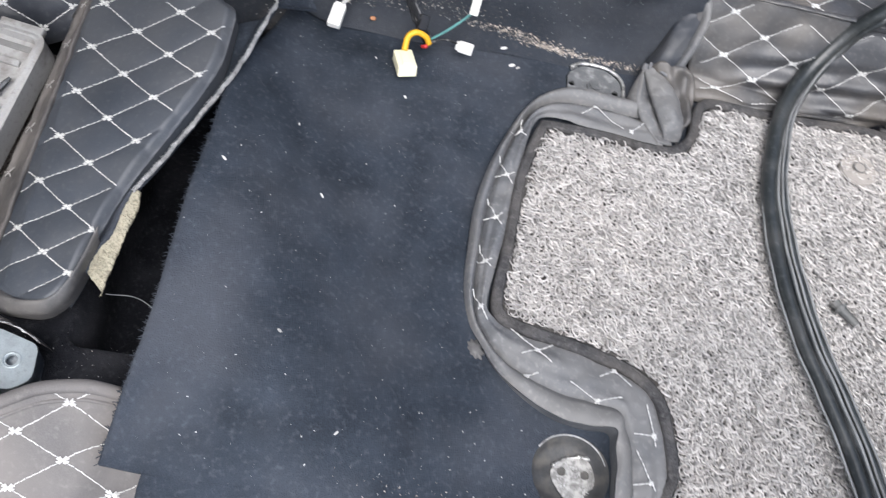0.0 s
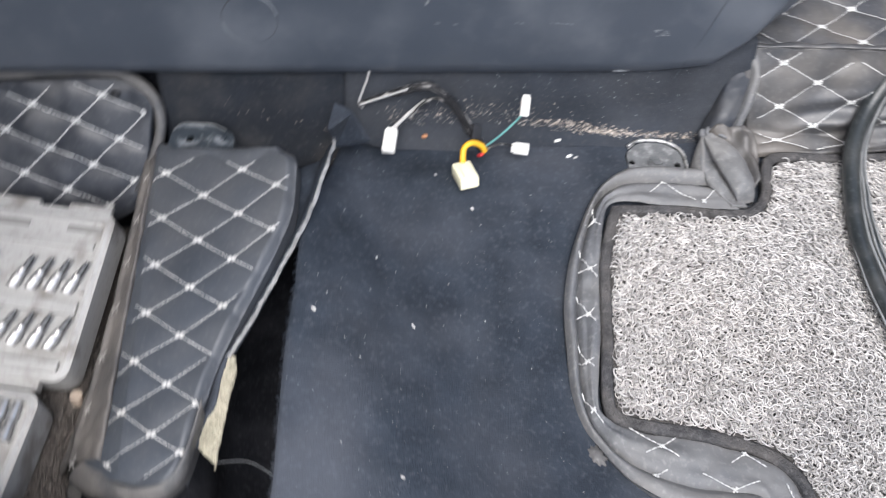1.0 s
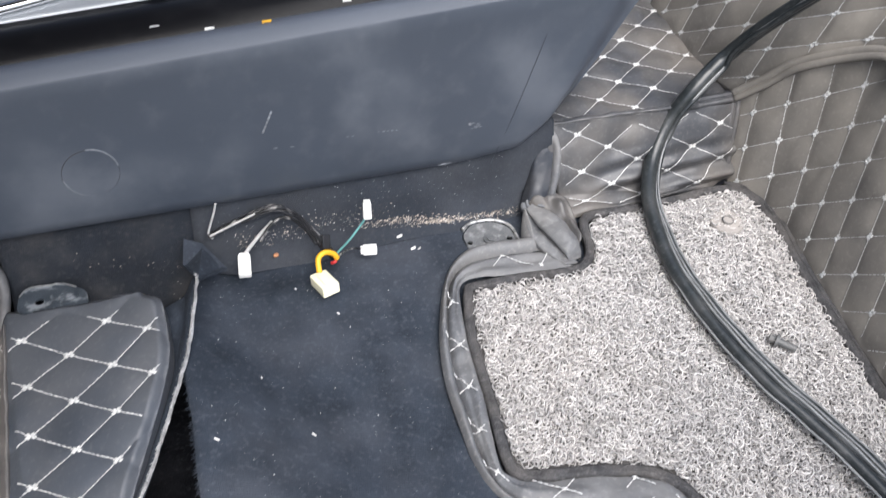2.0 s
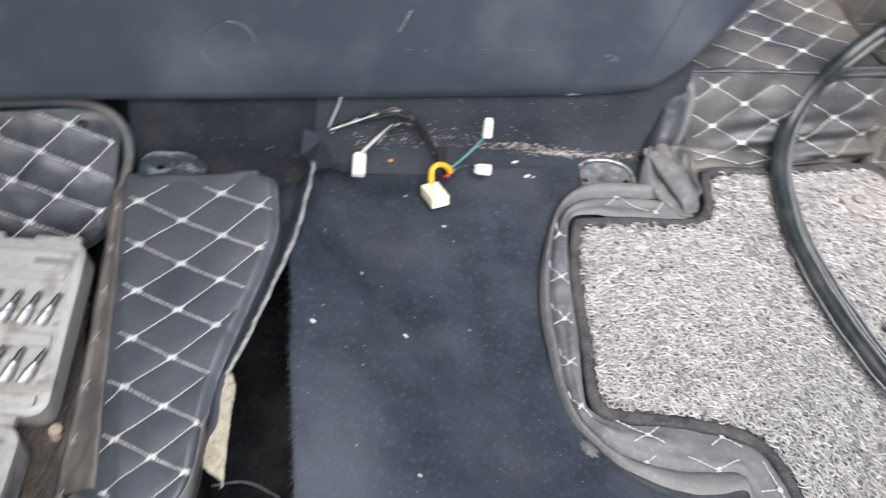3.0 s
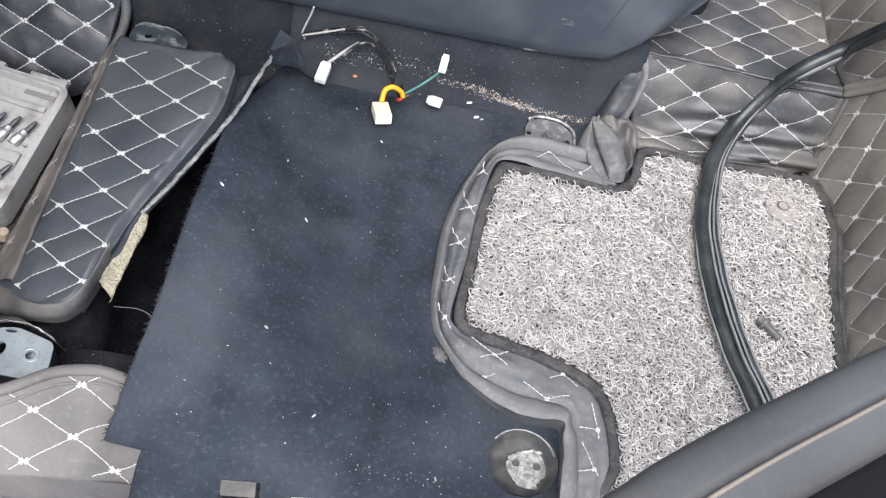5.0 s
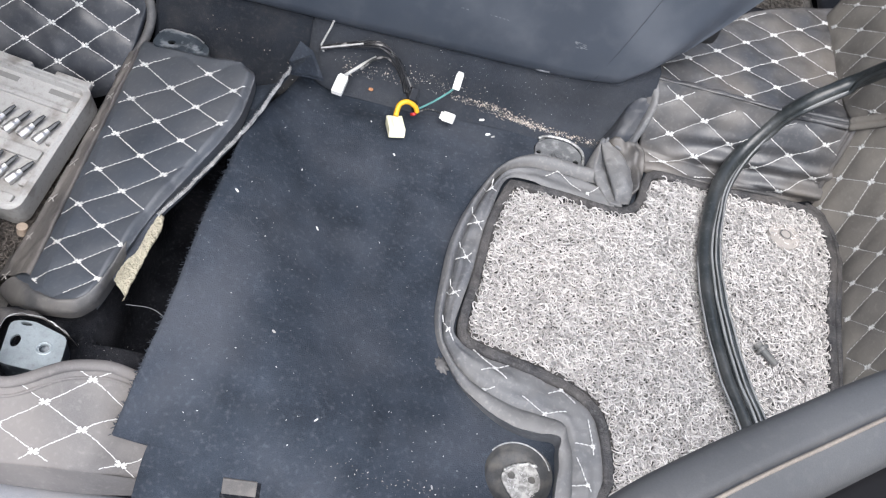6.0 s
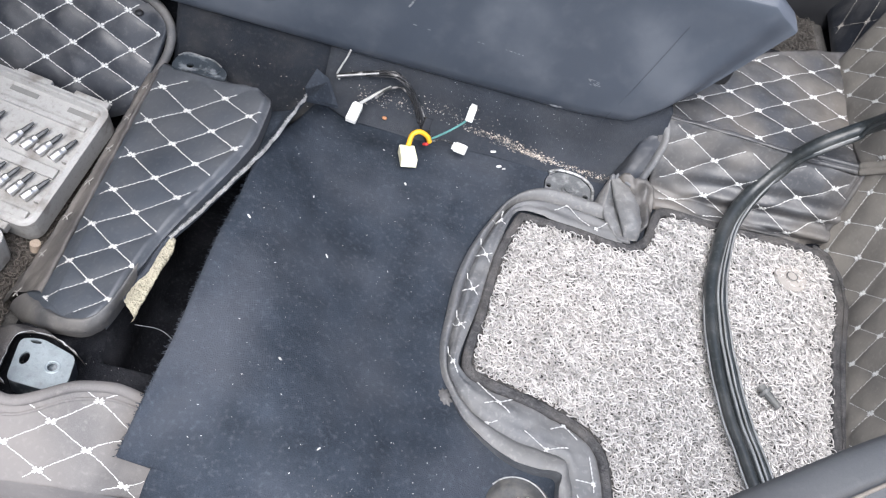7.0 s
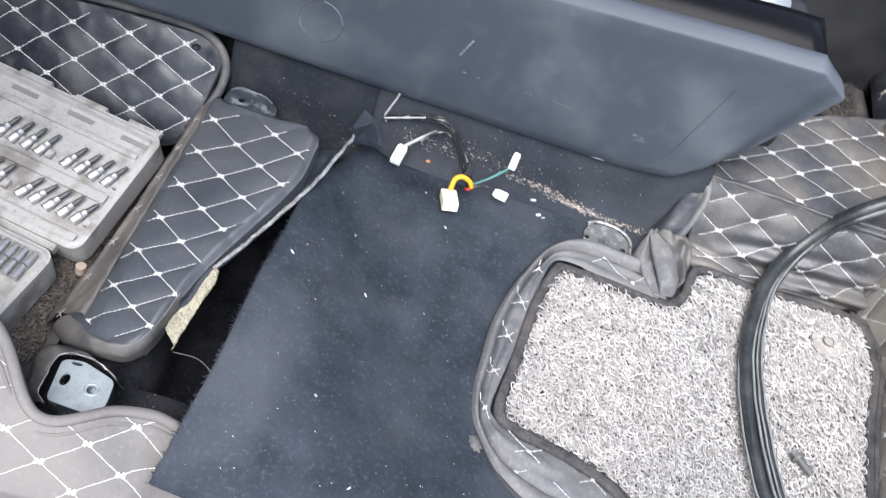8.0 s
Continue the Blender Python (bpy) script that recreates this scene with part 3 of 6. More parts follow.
def border_z(x, y):
    """The carpet's hanging border, which goes on from under the flap."""
    w = smooth(0.135, 0.195, y)
    return (base_z(x, y) - 0.011) * (1 - w) + (flap_z(x, max(y, 0.2)) - 0.0042) * w


lower = sheet([(-0.128, 0.140), (-0.06, 0.139), (0.0, 0.138), (0.345, 0.130)], [(-0.1105, 0.240), (-0.05, 0.250), (0.0, 0.262), (0.345, 0.262)], 70, 30, border_z, 0.004)
cut_hole(lower, 0.187, 0.2385, 0.035, 0.034)
part("carpet_border", lower, CARPET, SEAT_CARPET)

tab = bmesh.new()
tv = [tab.verts.new(c) for c in ((-0.0935, 0.6560, 0.050), (-0.0995, 0.6270, 0.046), (-0.0905, 0.5880, 0.064), (-0.0610, 0.6220, 0.034), (-0.0780, 0.6490, 0.046))]
tab.faces.new(tv)
low_tab = bmesh.ops.extrude_face_region(tab, geom=tab.faces[:])["geom"]
for v in low_tab:
    if isinstance(v, bmesh.types.BMVert):
        v.co.z -= 0.0025
bmesh.ops.recalc_face_normals(tab, faces=tab.faces)
part("carpet_corner", tab, CARPET, SEAT_CARPET, smooth=False)

fringe = bmesh.new()
for x, y in spline(LEFT_EDGE[2:], 520):
    for _ in range(random.choice((0, 1, 1, 2, 3))):
        dx, dy = -0.0006 - 0.0046 * random.random() ** 2.4, random.uniform(-0.0030, 0.0030)
        p = Vector((x + 0.001, y, flap_z(x, y) - random.uniform(0, 0.004)))
        stitch_run(fringe, p, p + Vector((dx, dy, random.uniform(-0.002, 0.001))), Vector((0, 0, 1)), 0.0005, 0.0003)
tagged(part("frayed_edge", fringe, CARPET, SEAT_CARPET), kind="stuff")

for cx, cy, rx, ry, low_z in ((0.187, 0.2385, 0.0304, 0.0299, 0.0), (0.211, 0.6175, 0.0295, 0.0245, 0.0)):
    lip = [(cx + rx * math.cos(w), cy + ry * math.sin(w), flap_z(cx + rx * math.cos(w), cy + ry * math.sin(w)) + 0.0006) for w in np.linspace(-0.4, 2.5, 26)]
    part("cut_lip", tube(lip[6:], 0.0007, 6), FELT_EDGE, SEAT_CARPET, "pale worn rim of the cut-out")

for x0, x1, y, mat, lab in ((-0.0560, -0.0290, 0.1765, WORN_BROWN, "dull brown strip in the carpet's slot"), (-0.0015, 0.0190, 0.1722, NYLON, "white plastic strip in the carpet's slot")):
    tilt = math.degrees(math.atan2(border_z(0, y + 0.004) - border_z(0, y - 0.004), 0.008))
    m = pose((x0 + x1) / 2, y, border_z((x0 + x1) / 2, y), tilt, 0, 3)
    half = (x1 - x0) / 2
    slot = bmesh.new()
    box(slot, (-half, -0.0065, -0.004), (half, 0.0065, 0.0014), 0.0008, m)
    part("slot_plate", slot, mat, SEAT_CARPET, lab, False)
    edge = bmesh.new()
    box(edge, (-half - 0.001, -0.0100, -0.004), (half + 0.003, -0.0062, 0.0010), 0.0004, m)
    box(edge, (half - 0.0004, -0.0080, -0.004), (half + 0.0030, 0.0055, 0.0009), 0.0004, m)
    part("slot_edge", edge, BLACK_FELT, SEAT_CARPET, "dark inner edge of the slot", False)

# ---- the carpet behind it, with its torn edge ----
def pad_z(x, y):
    """The ramp that the rear mat lies on."""
    return 0.03 + 0.4 * (x + 0.19) + 0.1 * (y - 0.45) - 0.5 * max(0.0, -0.255 - x)


TORN = [(-0.0915, 0.5900), (-0.0930, 0.5760), (-0.0995, 0.5540), (-0.1060, 0.5335), (-0.1150, 0.5100), (-0.1225, 0.4950), (-0.1325, 0.4760), (-0.1435, 0.4560), (-0.1530, 0.4390), (-0.1615, 0.4240), (-0.1690, 0.4130), (-0.1745, 0.4060), (-0.1788, 0.3917), (-0.1815, 0.3723), (-0.1900, 0.3572), (-0.1943, 0.3403)]


def behind_z(x, y):
    return pad_z(x, y) - 0.009 - 0.010 * smooth(0.565, 0.60, y) + 0.0012 * noise.noise(Vector((x, y, 0)) * 45)


REAR_CARPET = thing("carpet", "dark rear carpet with a torn pale edge, under the quilted mat", "carpet")
under = sheet(TORN, [(-0.165, 0.580), (-0.20, 0.55), (-0.24, 0.46), (-0.25, 0.40), (-0.245, 0.345)], 110, 22, behind_z, 0.006)
torn_run = spline(TORN, 90)
for v in under.verts:
    v.co.z -= 0.016 * smooth(0.003, 0.014, min(math.hypot(v.co.x - x, v.co.y - y) for x, y in torn_run)) * smooth(0.345, 0.40, v.co.y)
part("carpet_sheet", under, CARPET, REAR_CARPET)
torn_lines = [[], [], [], []]
for i, (x, y) in enumerate(spline(TORN[:12], 230)):
    p = Vector((x, y, behind_z(x, y)))
    wear = 0.0007 * noise.noise(p * 190) + 0.0007 * noise.noise(p * 75)
    wide = (0.0017 + 0.0007 * noise.noise(p * 60)) * smooth(-8, 10, i)
    for line, (out, up) in zip(torn_lines, ((-0.4, 0.0016), (0.0, 0.0036), (0.6, 0.0034), (1.0, 0.0006))):
        line.append(p + Vector((out * wide + wear, -0.45 * out * wide, up)))
torn = loft(torn_lines, 230, 7, 0.0005, 260.0)
for a, b in zip(torn_lines[1], torn_lines[2]):
    for _ in range(4):
        q = a.lerp(b, random.uniform(-0.5, 1.2)) + Vector((0, 0, 0.0004))
        stitch_run(torn, q, q + Vector((random.gauss(0, 0.0007), random.gauss(0, 0.0008), random.uniform(-0.0004, 0.0006))), Vector((0, 0, 1)), 0.0003, 0.0002)
part("torn_edge", torn, FELT_EDGE, REAR_CARPET, "pale grey torn felt edge")
foam_top = [(-0.1740, 0.4090), (-0.1788, 0.3917), (-0.1815, 0.3723), (-0.1900, 0.3572), (-0.1943, 0.3403)]
foam_out = [(-0.1695, 0.4100), (-0.1676, 0.3950), (-0.1718, 0.3770), (-0.1752, 0.3560), (-0.1795, 0.3245)]
foam = loft([[(x, y, pad_z(x, y) - 0.0105) for x, y in foam_top], [(0.5 * (x + u), 0.5 * (y + w), pad_z(x, y) - 0.0100) for (x, y), (u, w) in zip(foam_top, foam_out)],
             [(x, y, pad_z(x, y) - 0.0150) for x, y in foam_out], [(x - 0.003, y, pad_z(x, y) - 0.0230) for x, y in foam_out]], 60, 13, 0.0014, 110.0)
for v in foam.verts:
    v.co += Vector((noise.noise(v.co * 330), noise.noise(v.co * 350 + Vector((5, 0, 0))), noise.noise(v.co * 400))) * 0.0009
part("foam_strip", foam, FOAM, REAR_CARPET, "crumbling cream foam under the torn edge", False)
seam_wire = tube(spline([(-0.192, 0.352, -0.05), (-0.165, 0.350, -0.047), (-0.140, 0.335, -0.05)], 20), 0.00045, 5)
single("cable", seam_wire, SCUFF_GLINT, "thin grey cable lying in the dark pit", "cable")


# ---- seat mounting brackets ----
def ring(cx, cy, rx, ry=None, n=20):
    return [(cx + rx * math.cos(2 * math.pi * i / n), cy + (ry or rx) * math.sin(2 * math.pi * i / n)) for i in range(n)]


def rounded(points, r=0.006, n=4):
    """Corners of an outline cut round."""
    out = []
    for i, p in enumerate(points):
        p, a, b = Vector(p), Vector(points[i - 1]), Vector(points[(i + 1) % len(points)])
        u, v = (a - p).normalized(), (b - p).normalized()
        for s in np.linspace(0, 1, n):
            q = p + u * r * (1 - s) ** 2 + v * r * s**2
            out.append((q.x, q.y))
    return out


def bracket(label, outline, holes, z, mat, bolt=None, deep=0.022, extra=()):
    ob = thing("seat_bracket", label, "bracket", Matrix.Translation((0, 0, z)), "seat mounting brackets")
    shape = rounded(outline)
    part("mounting_plate", plate(shape, holes, -0.0025, 0.0), mat, ob, smooth=False)
    walls = bmesh.new()
    low = [walls.verts.new((x, y, -deep)) for x, y in shape]
    top = [walls.verts.new((x * 0.999, y * 0.999, -0.001)) for x, y in shape]
    for i in range(len(shape)):
        walls.faces.new((low[i - 1], low[i], top[i], top[i - 1]))
    part("side_flange", walls, STEEL_DARK, ob)
    if bolt:
        nut = bmesh.new()
        sweep(nut, [(bolt[0], bolt[1], h) for h in (-0.004, 0.0015)], circle(0.0085, 18), up=(0, 1, 0))
        sweep(nut, [(bolt[0], bolt[1], h) for h in (0.0012, 0.0032)], circle(0.0055, 12), up=(0, 1, 0))
        bmesh.ops.recalc_face_normals(nut, faces=nut.faces)
        part("bolt_boss", nut, mat, ob, smooth=False)
    return ob


zinc = bracket("zinc-plated steel seat bracket with two holes, bare in its cut-out", [(-0.2620, 0.2510), (-0.2665, 0.2915), (-0.2490, 0.2950), (-0.2160, 0.2846), (-0.2132, 0.2580), (-0.2260, 0.2485)],
               [ring(-0.2557, 0.2735, 0.0040, 0.0062), ring(-0.2310, 0.2708, 0.0042), ring(-0.2530, 0.2908, 0.0050, 0.0018)], -0.010, STEEL)
boss = bmesh.new()
sweep(boss, [(-0.2310 + 0.0062 * math.cos(w), 0.2708 + 0.0058 * math.sin(w), -0.0004) for w in np.linspace(0, 2 * math.pi, 28, endpoint=False)], circle(0.0011, 6), True)
part("bolt_ring", boss, STEEL, zinc)
thread = bmesh.new()
sweep(thread, [(-0.2310, 0.2708, h) for h in (-0.012, -0.0035)], circle(0.0050, 18), up=(0, 1, 0))
bmesh.ops.recalc_face_normals(thread, faces=thread.faces)
part("nut", thread, STEEL_DARK, zinc, smooth=False)
rear_plate = bracket("dusty steel seat bracket with a bolt hole, half under the mat", [(-0.246, 0.626), (-0.243, 0.646), (-0.234, 0.6530), (-0.206, 0.6505), (-0.186, 0.636), (-0.186, 0.604)], [ring(-0.2265, 0.6335, 0.0040)], 0.030, STEEL_DARK, (-0.202, 0.634), 0.05)
# Thin bright tube imitates the highlight along the plate's edge.
part("lip", tube([(x, y, 0.0006 + 0.0005 * noise.noise(Vector((x, y, 0)) * 300)) for x, y in spline([(-0.2425, 0.6440), (-0.2350, 0.6518), (-0.2200, 0.6512), (-0.2060, 0.6492), (-0.1945, 0.6420)], 40)], 0.0008, 6), STEEL_CUP, rear_plate, "painted bright edge highlight")
cup = bracket("scraped steel seat bracket sunk in the carpet's cut-out", [(0.182, 0.595), (0.1835, 0.6255), (0.198, 0.6375), (0.222, 0.6360), (0.2365, 0.6225), (0.237, 0.595)], [ring(0.1870, 0.6125, 0.0030), ring(0.2300, 0.6075, 0.0032)], 0.0042, STEEL_CUP, (0.2105, 0.6115), 0.03)
part("lip", tube([(x, y, 0.0016) for x, y in spline([(0.1860, 0.6320), (0.198, 0.6385), (0.222, 0.6365), (0.2370, 0.6230), (0.2375, 0.600)], 40)], 0.0017, 8), STEEL_RIM, cup, "bare bright lip")
sunk = bracket("scratched steel seat bracket with two holes, sunk in the carpet", [(0.1745, 0.2400), (0.1785, 0.2485), (0.1925, 0.2560), (0.2105, 0.2560), (0.2160, 0.2465), (0.2150, 0.2320), (0.2050, 0.2210), (0.1860, 0.2220)],
               [ring(0.1848, 0.2438, 0.0036), ring(0.2036, 0.2424, 0.0036)], -0.0370, STEEL_BRIGHT, None, 0.02)
scrape = bmesh.new()
nick = random.Random(31)
for _ in range(70):
    w, r = nick.uniform(0, 2 * math.pi), 0.017 * math.sqrt(nick.random())
    x, y = 0.1955 + r * math.cos(w), 0.2395 + 0.85 * r * math.sin(w)
    if min(math.hypot(x - 0.1848, y - 0.2438), math.hypot(x - 0.2036, y - 0.2424)) < 0.0048:
        continue
    a = nick.gauss(0.5, 0.9)
    k = nick.uniform(0.0008, 0.0030)
    stitch_run(scrape, Vector((x, y, 0.0001)), Vector((x + k * math.cos(a), y + k * math.sin(a), 0.0001)), Vector((0, 0, 1)), nick.uniform(0.0003, 0.0009), 0.0002)
tagged(part("scrape", scrape, STEEL_RIM, sunk, "bare bright scrapes", False), kind="stuff")
ridge_bm = bmesh.new()
ridge_path = [Vector((x, y, 0.0008)) + Vector((0, noise.noise(Vector((x, y, 0)) * 240), noise.noise(Vector((x, y, 5)) * 240))) * 0.0012 for x, y in spline([(0.1775, 0.2480), (0.1925, 0.2550), (0.2095, 0.2552), (0.2150, 0.2470)], 50)]
sweep(ridge_bm, ridge_path, circle(0.0015, 7), scale=[0.6 + abs(noise.noise(p * 300)) for p in ridge_path])
bmesh.ops.recalc_face_normals(ridge_bm, faces=ridge_bm.faces)
part("lip", ridge_bm, STEEL_RIM, sunk, "rough bright edge of the plate")
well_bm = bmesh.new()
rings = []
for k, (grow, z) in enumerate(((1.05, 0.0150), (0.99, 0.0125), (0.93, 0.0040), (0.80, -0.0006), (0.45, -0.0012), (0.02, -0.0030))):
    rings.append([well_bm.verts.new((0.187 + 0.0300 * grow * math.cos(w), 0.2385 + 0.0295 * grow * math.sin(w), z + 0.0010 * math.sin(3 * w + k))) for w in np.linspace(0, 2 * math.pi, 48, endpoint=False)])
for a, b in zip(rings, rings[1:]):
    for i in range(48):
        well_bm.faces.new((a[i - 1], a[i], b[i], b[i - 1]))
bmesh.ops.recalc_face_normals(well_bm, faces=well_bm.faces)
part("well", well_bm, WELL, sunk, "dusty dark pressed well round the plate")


# ---- quilted panels ----
def quilt(name, mat, parent, near, far, height, origin, a, b, nu, nv, thick=0.006, deep=0.0032, label="", extra=None, margin=0.006, warp=None, thread=THREAD, fine=1.0):
    """A padded panel with its white diamond stitching."""
    swell = quilt_puff(origin, a, b, deep)
    lift = swell if extra is None else (lambda x, y: swell(x, y) + extra(x, y))
    body = sheet(near, far, nu, nv, height, thick, lift)
    if warp:
        for v in body.verts:
            v.co = warp(*v.co)
        bmesh.ops.recalc_face_normals(body, faces=body.faces)
    ob = part(name, body, mat, parent, label)
    border = [tuple(p) for p in spline(near, 40)] + [tuple(p) for p in spline(far, 40)[::-1]]
    c = np.mean(border, axis=0)
    region = []
    for p in border:
        d = np.array(p) - c
        k = max(0.0, 1 - margin / (np.linalg.norm(d) + 1e-6))
        region.append(tuple(c + d * k))
    seams = lattice_stitches(region, height, lift, origin, a, b, fine=fine)
    if warp:
        for v in seams.verts:
            v.co = warp(*v.co)
        bmesh.ops.recalc_face_normals(seams, faces=seams.faces)
    tagged(part("stitching", seams, thread, ob, "white diamond stitching" if thread is THREAD else "dull grey diamond stitching", False), kind="stuff")
    return ob


def uneven(deep, push=(0, 0, 1)):
    """Cushions never lie quite flat: a slow swell along one direction."""
    def bend(x, y, z):
        p = Vector((x, y, z))
        return p + Vector(push) * deep * (noise.noise(p * 26) + 0.6 * noise.noise(p * 61))
    return bend


def slack(x, y, z):
    """Loose folds near the foot of the tunnel's side."""
    p = Vector((x, y, z))
    foot = smooth(0.075, 0.015, z) * smooth(0.31, 0.40, x)
    deep = 0.0045 * foot * math.sin(2 * math.pi * (z / 0.021 + 0.9 * math.sin(9 * x))) + 0.0030 * noise.noise(p * 30)
    return p + Vector((0, -0.92, 0.38)) * deep


# ---- rear floor mat ----
REAR_MAT = thing("floor_mat", "dark quilted leatherette rear floor mat with white diamond stitching", "floor mat", group="floor mats")
PAD_RIGHT = [(-0.134, 0.588), (-0.1245, 0.576), (-0.1238, 0.548), (-0.1265, 0.520), (-0.1355, 0.495), (-0.147, 0.470), (-0.160, 0.445), (-0.1725, 0.420), (-0.184, 0.392), (-0.192, 0.362), (-0.198, 0.336), (-0.204, 0.318), (-0.216, 0.306)]
PAD_LEFT = [(-0.257, 0.636), (-0.264, 0.615), (-0.2665, 0.580), (-0.270, 0.548), (-0.274, 0.512), (-0.279, 0.477), (-0.2865, 0.440), (-0.292, 0.408), (-0.298, 0.380), (-0.2965, 0.362), (-0.287, 0.345), (-0.275, 0.332), (-0.257, 0.320)]


def pad_warp(u, v, h):
    """From even diamonds of 40 mm to the ramp, on which they grow towards one end."""
    i, j = u / 0.04, v / 0.04
    x = -0.24495 + 0.04049 * i - 0.03867 * j - 0.00215 * i * i + 0.00246 * i * j - 0.00126 * j * j
    y = 0.59831 - 0.03925 * i - 0.00934 * j + 0.00299 * i * i - 0.00367 * i * j + 0.00162 * j * j
    p = Vector((x, y, pad_z(x, y) + h))
    rim = min(math.hypot(x - a, y - b) for a, b in PAD_EDGE)
    p.z += 0.0016 * noise.noise(p * 26) - 0.0085 * (1 - smooth(0.0, 0.0105, rim)) ** 1.5
    return p


def pad_steps(x, y):
    """The way back, found by a few rounds of Newton's rule."""
    i, j = 3.0, 3.0
    for _ in range(25):
        e = Vector((-0.24495 + 0.04049 * i - 0.03867 * j - 0.00215 * i * i + 0.00246 * i * j - 0.00126 * j * j - x,
                    0.59831 - 0.03925 * i - 0.00934 * j + 0.00299 * i * i - 0.00367 * i * j + 0.00162 * j * j - y))
        a, b = 0.04049 - 0.0043 * i + 0.00246 * j, -0.03867 + 0.00246 * i - 0.00252 * j
        c, d = -0.03925 + 0.00598 * i - 0.00367 * j, -0.00934 - 0.00367 * i + 0.00324 * j
        det = a * d - b * c
        i, j = i - 0.8 * (d * e.x - b * e.y) / det, j - 0.8 * (a * e.y - c * e.x) / det
    return 0.04 * i, 0.04 * j


PAD_EDGE = [tuple(p) for p in spline(PAD_RIGHT, 160)] + [tuple(p) for p in spline([PAD_RIGHT[-1], (-0.240, 0.306), PAD_LEFT[-1]], 40)]
quilt("ramp_panel", LEATHER, REAR_MAT, [pad_steps(*p) for p in PAD_RIGHT], [pad_steps(*p) for p in PAD_LEFT], lambda i, j: 0.0, (0.0, 0.0), (0.04, 0.0), (0.0, 0.04), 150, 110, 0.0, 0.0030, margin=0.0145, warp=pad_warp)
part("pad_side", strip([(x - 0.0004, y, pad_z(x, y) - 0.0082) for x, y in PAD_RIGHT[:-1]], [(x + 0.0015, y - 0.001, pad_z(x, y) - 0.022) for x, y in PAD_RIGHT[:-1]], 90, 5, 0, 0.002), LEATHER, REAR_MAT)
def worn_roll(line, r, lift, mat):
    """A sewn roll of leatherette along a line, thicker and thinner as it was worn."""
    path = [Vector((x, y, pad_z(x, y) + lift)) + Vector((noise.noise(Vector((x, y, 0)) * 55), noise.noise(Vector((y, x, 3)) * 55), 0.6 * noise.noise(Vector((x, y, 7)) * 80))) * 0.0016 for x, y in spline(line, 130)]
    bm = bmesh.new()
    sweep(bm, path, circle(r, 10, squash=0.75), scale=[0.85 + 0.4 * noise.noise(p * 70) for p in path])
    bmesh.ops.recalc_face_normals(bm, faces=bm.faces)
    part("piping", bm, mat, REAR_MAT)


seam_line = [(-0.2620, 0.6214), (-0.2665, 0.5775), (-0.2725, 0.5267), (-0.2780, 0.4846), (-0.2880, 0.4308), (-0.2960, 0.3904), (-0.3030, 0.3560)]
fold_line = [(-0.2575, 0.6230), (-0.2602, 0.5775), (-0.2626, 0.5267), (-0.2656, 0.4846), (-0.2695, 0.4308), (-0.2716, 0.3904), (-0.2745, 0.3470)]
part("worn_border", loft([[(x + 0.001, y, pad_z(x, y) - 0.0020) for x, y in fold_line], [(x - 0.001, y, pad_z(x, y) + 0.0040) for x, y in fold_line], [(0.5 * (x + u), 0.5 * (y + w), 0.5 * (pad_z(x, y) + pad_z(u, w)) + 0.0042) for (x, y), (u, w) in zip(fold_line, seam_line)],
                          [(x, y, pad_z(x, y) + 0.0030) for x, y in seam_line], [(x - 0.0055, y - 0.001, pad_z(x, y) + 0.0005) for x, y in seam_line], [(x - 0.0105, y - 0.002, pad_z(x, y) - 0.0100) for x, y in seam_line]], 150, 26, 0.0016, 75.0), WORN_BROWN, REAR_MAT, "brown worn creased border of the ramp")
foot_in = [(-0.2900, 0.3540), (-0.2700, 0.3370), (-0.2500, 0.3220), (-0.2276, 0.3145), (-0.2100, 0.3175), (-0.2020, 0.3310), (-0.1965, 0.3520), (-0.1915, 0.3740)]
foot_out = [(-0.3100, 0.3475), (-0.2920, 0.3310), (-0.2745, 0.3205), (-0.2475, 0.3095), (-0.2221, 0.3060), (-0.2090, 0.3105), (-0.1990, 0.3250), (-0.1895, 0.3640)]
part("worn_border", loft([[(x, y, pad_z(x, y) - 0.0015) for x, y in foot_in], [(0.7 * x + 0.3 * u, 0.7 * y + 0.3 * w, 0.7 * pad_z(x, y) + 0.3 * pad_z(u, w) + 0.0034) for (x, y), (u, w) in zip(foot_in, foot_out)],
                          [(0.3 * x + 0.7 * u, 0.3 * y + 0.7 * w, 0.3 * pad_z(x, y) + 0.7 * pad_z(u, w) + 0.0018) for (x, y), (u, w) in zip(foot_in, foot_out)],
                          [(x, y, pad_z(x, y) - 0.0060) for x, y in foot_out], [(x + 0.001, y + 0.002, pad_z(x, y) - 0.0190) for x, y in foot_out]], 130, 22, 0.0010, 70.0), PIPING, REAR_MAT, "grey worn rolled foot of the ramp")
worn_roll([(-0.150, 0.5920), (-0.172, 0.5985), (-0.205, 0.6110), (-0.236, 0.6250), (-0.257, 0.636)], 0.0030, -0.0026, LEATHER)
part("inner_wall", strip([(x - 0.0095, y - 0.002, pad_z(x, y) - 0.0085) for x, y in seam_line], [(x - 0.030, y - 0.004, -0.080) for x, y in seam_line], 80, 12, -0.004, 0.012), WORN_BROWN, REAR_MAT, "brown worn inner wall of the mat")
tacks = bmesh.new()
